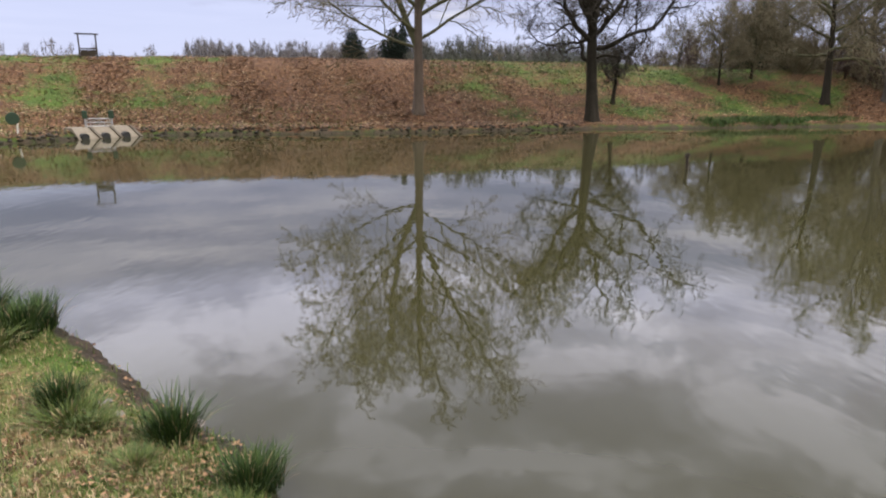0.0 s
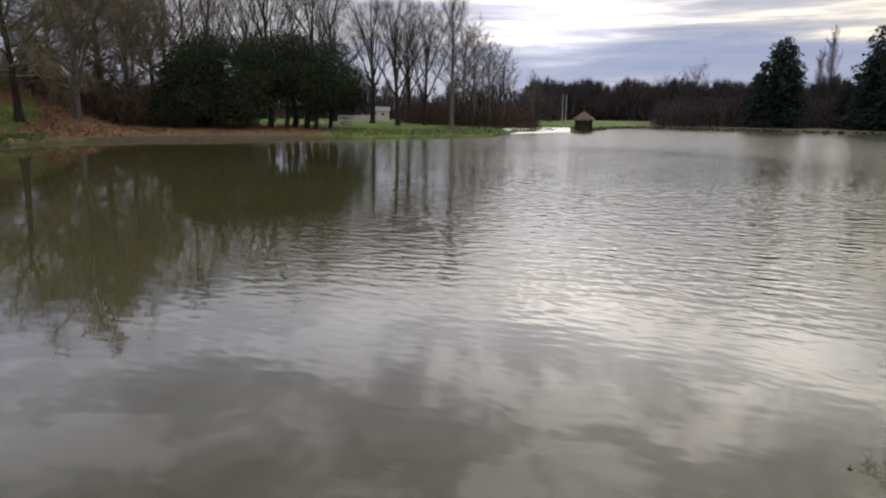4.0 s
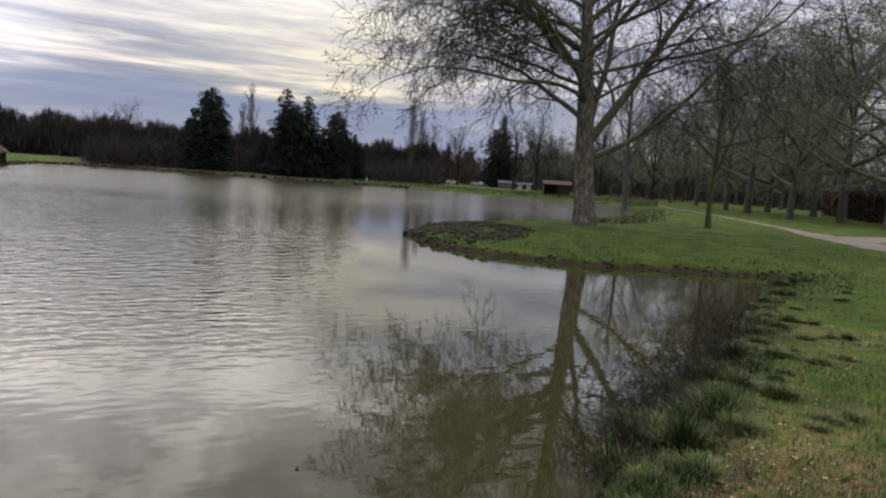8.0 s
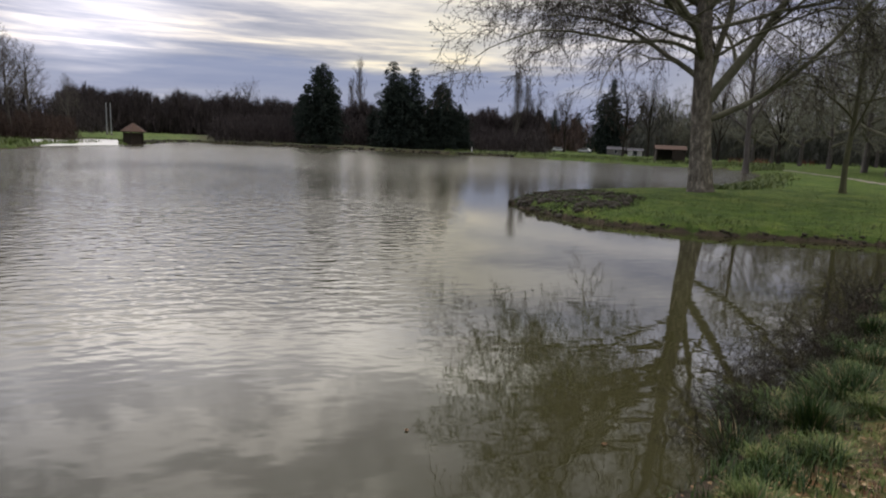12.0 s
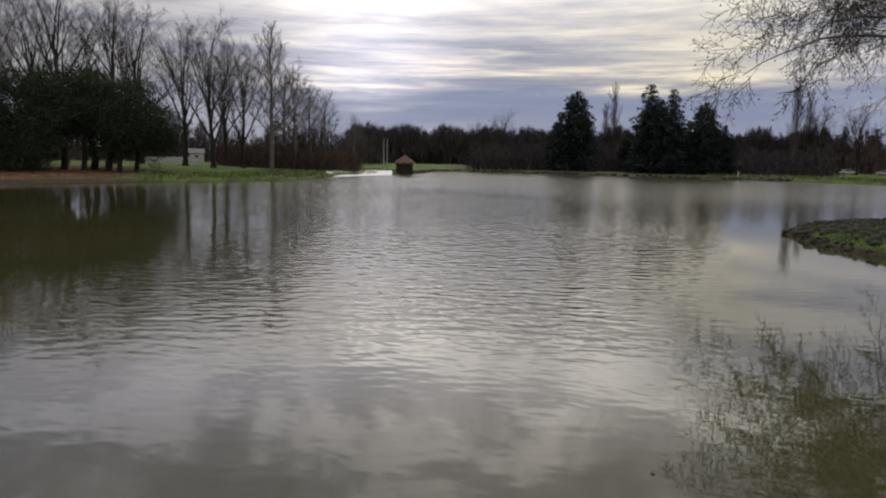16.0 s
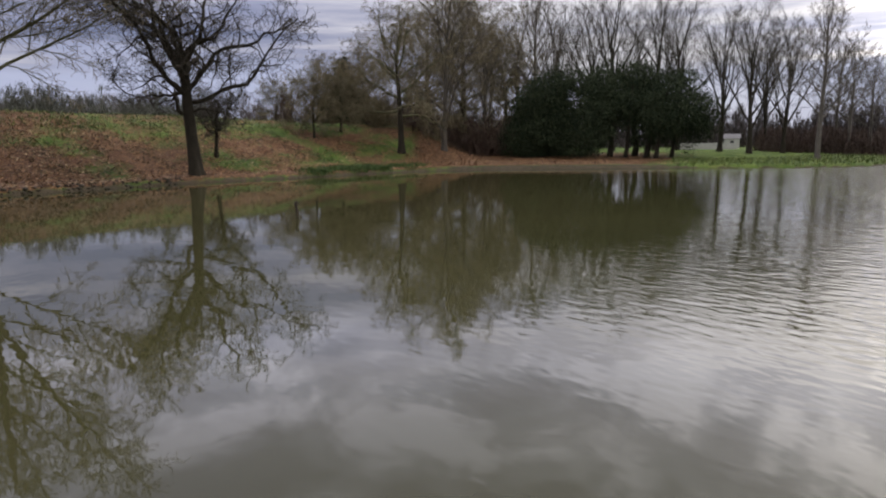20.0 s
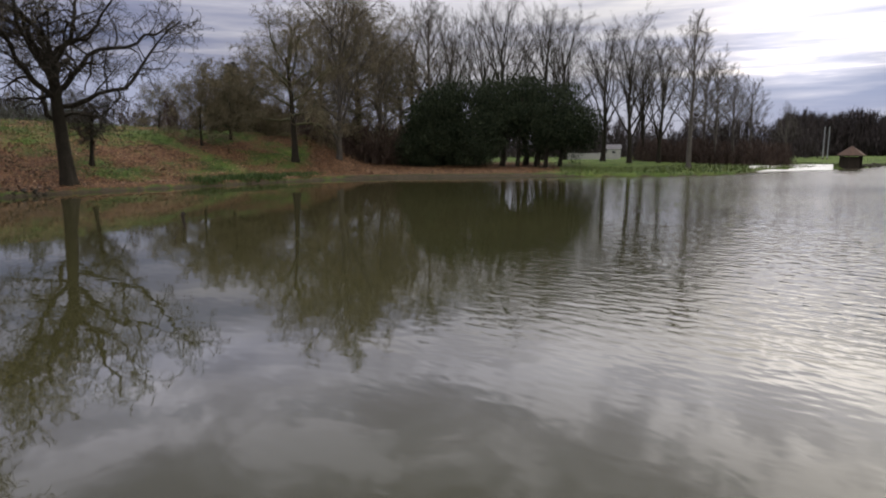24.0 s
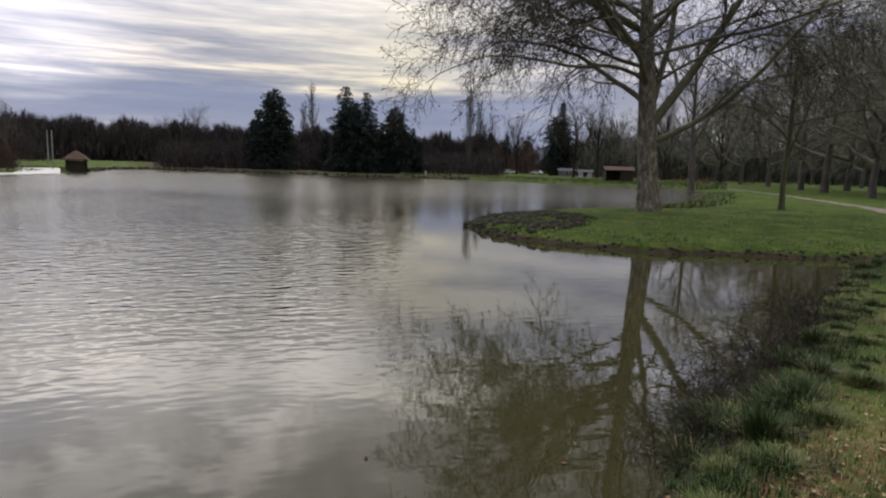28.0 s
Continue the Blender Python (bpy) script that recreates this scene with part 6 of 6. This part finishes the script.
rush = tuft("rush_tuft", 1, 420, 0.36, 0.0042, 0.13, 0.55, "dark green rush tuft at the water's edge")
x, y = polar(43.2, 3.35)
rush.location = (x, y, ground_z(x, y))
rush.scale = (0.95, 0.95, 0.72)
low_tuft = tuft("rush_tuft", 2, 520, 0.24, 0.005, 0.19, 0.85, "low bright green tuft on the near bank", (BLADE, DRY), 0.2)
x, y = polar(50.8, 3.75)
low_tuft.location = (x, y, ground_z(x, y))
low_tuft.scale = (0.8, 0.8, 0.52)
for yaw, d, turn, sc in ((37.2, 2.85, 40, 0.8), (35.4, 2.95, 160, 0.7), (53.5, 5.4, 80, 1.1), (55.5, 5.9, 10, 1.3), (52.0, 5.7, 200, 1.1), (57.5, 6.3, 130, 1.5), (51.3, 3.95, 20, 0.8)):
    again(rush, yaw, d, turn, sc)
for yaw, d, turn, sc in ((38.6, 2.65, 50, 0.55), (36.0, 2.5, 10, 0.6), (33.5, 2.5, 90, 0.8), (49.3, 3.6, 100, 0.5), (46.5, 3.1, 10, 0.5), (56.5, 5.2, 60, 1.2)):
    again(low_tuft, yaw, d, turn, sc)
wide_tuft = tuft("rush_tuft", 3, 460, 0.25, 0.0046, 0.24, 1.15, "sprawling dark green tuft on the near bank", (RUSH, DRY), 0.16)
low_clump = tuft("rush_tuft", 4, 380, 0.19, 0.0050, 0.26, 1.25, "low ragged grass clump on the near bank", (BLADE, DRY), 0.3)
thin_tuft = tuft("rush_tuft", 5, 150, 0.30, 0.0040, 0.14, 0.8, "thin rush tuft with dead stalks at the water's edge", (RUSH, DRY), 0.35)
x, y = polar(-112.6, 5.2)
wide_tuft.location = (x, y, ground_z(x, y))
x, y = polar(-114.2, 5.4)
low_clump.location = (x, y, ground_z(x, y))
x, y = polar(-110.9, 4.5)
thin_tuft.location = (x, y, ground_z(x, y))


def bank_fringe():
    """Tufts of unlike kind and size crowd the water's edge and thin out up the bank."""
    rng = random.Random(12)
    line = [Vector((px, py)) for px, py in EDGE if 2.2 < px < 14.2 and -9.2 < py < 0.0]
    kinds = (rush, wide_tuft, wide_tuft, low_clump, low_clump, thin_tuft, thin_tuft)
    for k in range(70):
        q = rng.random() ** 0.85 * (len(line) - 1.001)
        i = int(q)
        p = line[i].lerp(line[i + 1], q - i)
        t = (line[i + 1] - line[i]).normalized()
        up = rng.uniform(0.22, 0.6) if k < 46 else rng.uniform(0.5, 1.5)
        p = p + Vector((t.y, -t.x)) * up
        if p.length < 4.3:
            continue
        kind = rng.choice(kinds) if up < 0.5 else rng.choice((low_clump, low_clump, wide_tuft))
        c = copy_thing(kind, pose(p.x, p.y, ground_z(p.x, p.y), 0, 0, rng.uniform(0, 360)))
        sc = rng.uniform(0.45, 0.88) * (1.0 if up < 0.5 else 0.6)
        c.scale = (sc, sc * rng.uniform(0.8, 1.2), sc * rng.uniform(0.7, 1.05))


bank_fringe()
for i, (yaw, d, sc) in enumerate([(-117.5, 4.2, 0.7), (-120.5, 5.2, 0.7), (-114.0, 4.0, 0.6), (-123.0, 6.3, 0.7), (-119.0, 6.2, 0.7), (-122.4, 8.0, 0.7), (-113.2, 3.4, 0.7)]):
    again(low_tuft, yaw, d, i * 50, sc, "low grass tuft in the lawn")


def bramble(seed, h, label):
    """A low tangle of dead arching stems."""
    rng = np.random.default_rng(seed)
    root = new("bramble")
    lines = []
    for k in range(70):
        a = rng.uniform(0, 2 * math.pi)
        p = np.array([rng.normal(0, 0.22), rng.normal(0, 0.22), -0.03])
        d = np.array([math.cos(a) * 0.6, math.sin(a) * 0.6, 1.0])
        pts = []
        for i in range(7):
            pts.append(p.copy())
            d = d + rng.normal(0, 0.22, 3) - np.array([0, 0, 0.16])
            d /= np.linalg.norm(d)
            p = p + d * h * rng.uniform(0.15, 0.24)
            if i > 1 and rng.random() < 0.6:
                e = d + rng.normal(0, 0.6, 3)
                lines.append((np.array([p, p + e * h * 0.2]), np.array([0.0025, 0.0015])))
        lines.append((np.array(pts), np.linspace(0.005, 0.002, 7)))
    part_np("stem_tangle", tubes(lines, 3), BARK_DARK, root, kind="stuff")
    return tagged(root, label, "bramble")


bb = put(bramble(4, 0.42, "tangle of dead dark stems at the water's edge"), -115.6, 6.5)
for i, (yaw, d, sc) in enumerate([(-113.9, 6.0, 0.9), (-117.2, 8.0, 1.1), (-110.2, 4.9, 0.7), (-111.5, 5.3, 0.8), (-112.4, 5.1, 0.9), (-114.6, 6.2, 1.0), (-116.4, 7.2, 1.1), (-118.4, 9.0, 1.2), (-119.2, 10.2, 1.2), (-109.4, 4.5, 0.7)]):
    again(bb, yaw, d, i * 80, sc)


def stone(seed, size, label, mat=STONE):
    bm = bmesh.new()
    bmesh.ops.create_icosphere(bm, subdivisions=3, radius=size)
    for v in bm.verts:
        v.co *= 1 + 0.22 * noise.noise(v.co * (2.2 / size) + Vector((seed, 3, 0))) + 0.06 * noise.noise(v.co * (7 / size))
        v.co.z *= 0.42
    for f in bm.faces:
        f.smooth = True
    return tagged(part("stone", bm, mat), label, "stone")


for i, (yaw, d, s) in enumerate([(41.2, 3.72, 0.060), (47.2, 3.75, 0.032), (47.9, 3.95, 0.028), (48.6, 3.9, 0.035), (52.6, 3.9, 0.04), (-116.0, 4.9, 0.05), (-121.0, 6.6, 0.05), (-123.2, 6.9, 0.03), (-118.8, 5.3, 0.035), (-112.8, 5.0, 0.04)]):
    x, y = polar(yaw, d)
    stone(i, s, "pale rounded stone lying at the bank").location = (x, y, max(ground_z(x, y), -0.01) + s * 0.2)


def floating_leaf(seed, size):
    """A curled dead leaf with a pointed tip, lying on the water."""
    rng = random.Random(seed)
    bm = bmesh.new()
    n = 7
    left, mid, right = [], [], []
    for i in range(n):
        t = i / (n - 1)
        w = math.sin(math.pi * t ** 0.8) * 0.42 + 0.02
        lift = 0.12 * (2 * t - 1) ** 2
        left.append(bm.verts.new((t * size, w * size, (lift + 0.10 + rng.uniform(0, 0.05)) * size)))
        mid.append(bm.verts.new((t * size, 0, lift * size)))
        right.append(bm.verts.new((t * size, -w * size, (lift + 0.08 + rng.uniform(0, 0.05)) * size)))
    for i in range(n - 1):
        bm.faces.new((mid[i], mid[i + 1], left[i + 1], left[i]))
        bm.faces.new((right[i], right[i + 1], mid[i + 1], mid[i]))
    bmesh.ops.solidify(bm, geom=bm.faces[:], thickness=0.003)
    return tagged(part("floating_leaf", bm, LEAF), "dead brown leaf floating on the pond", "leaf", group="leaves on the water")


for i, (yaw, d) in enumerate(((-81.4, 4.1), (-100.4, 4.2))):
    x, y = polar(yaw, d)
    ob = floating_leaf(i, 0.036 + 0.008 * i)
    ob.location, ob.rotation_euler = (x, y, 0.003), (0, 0, i * 1.9)
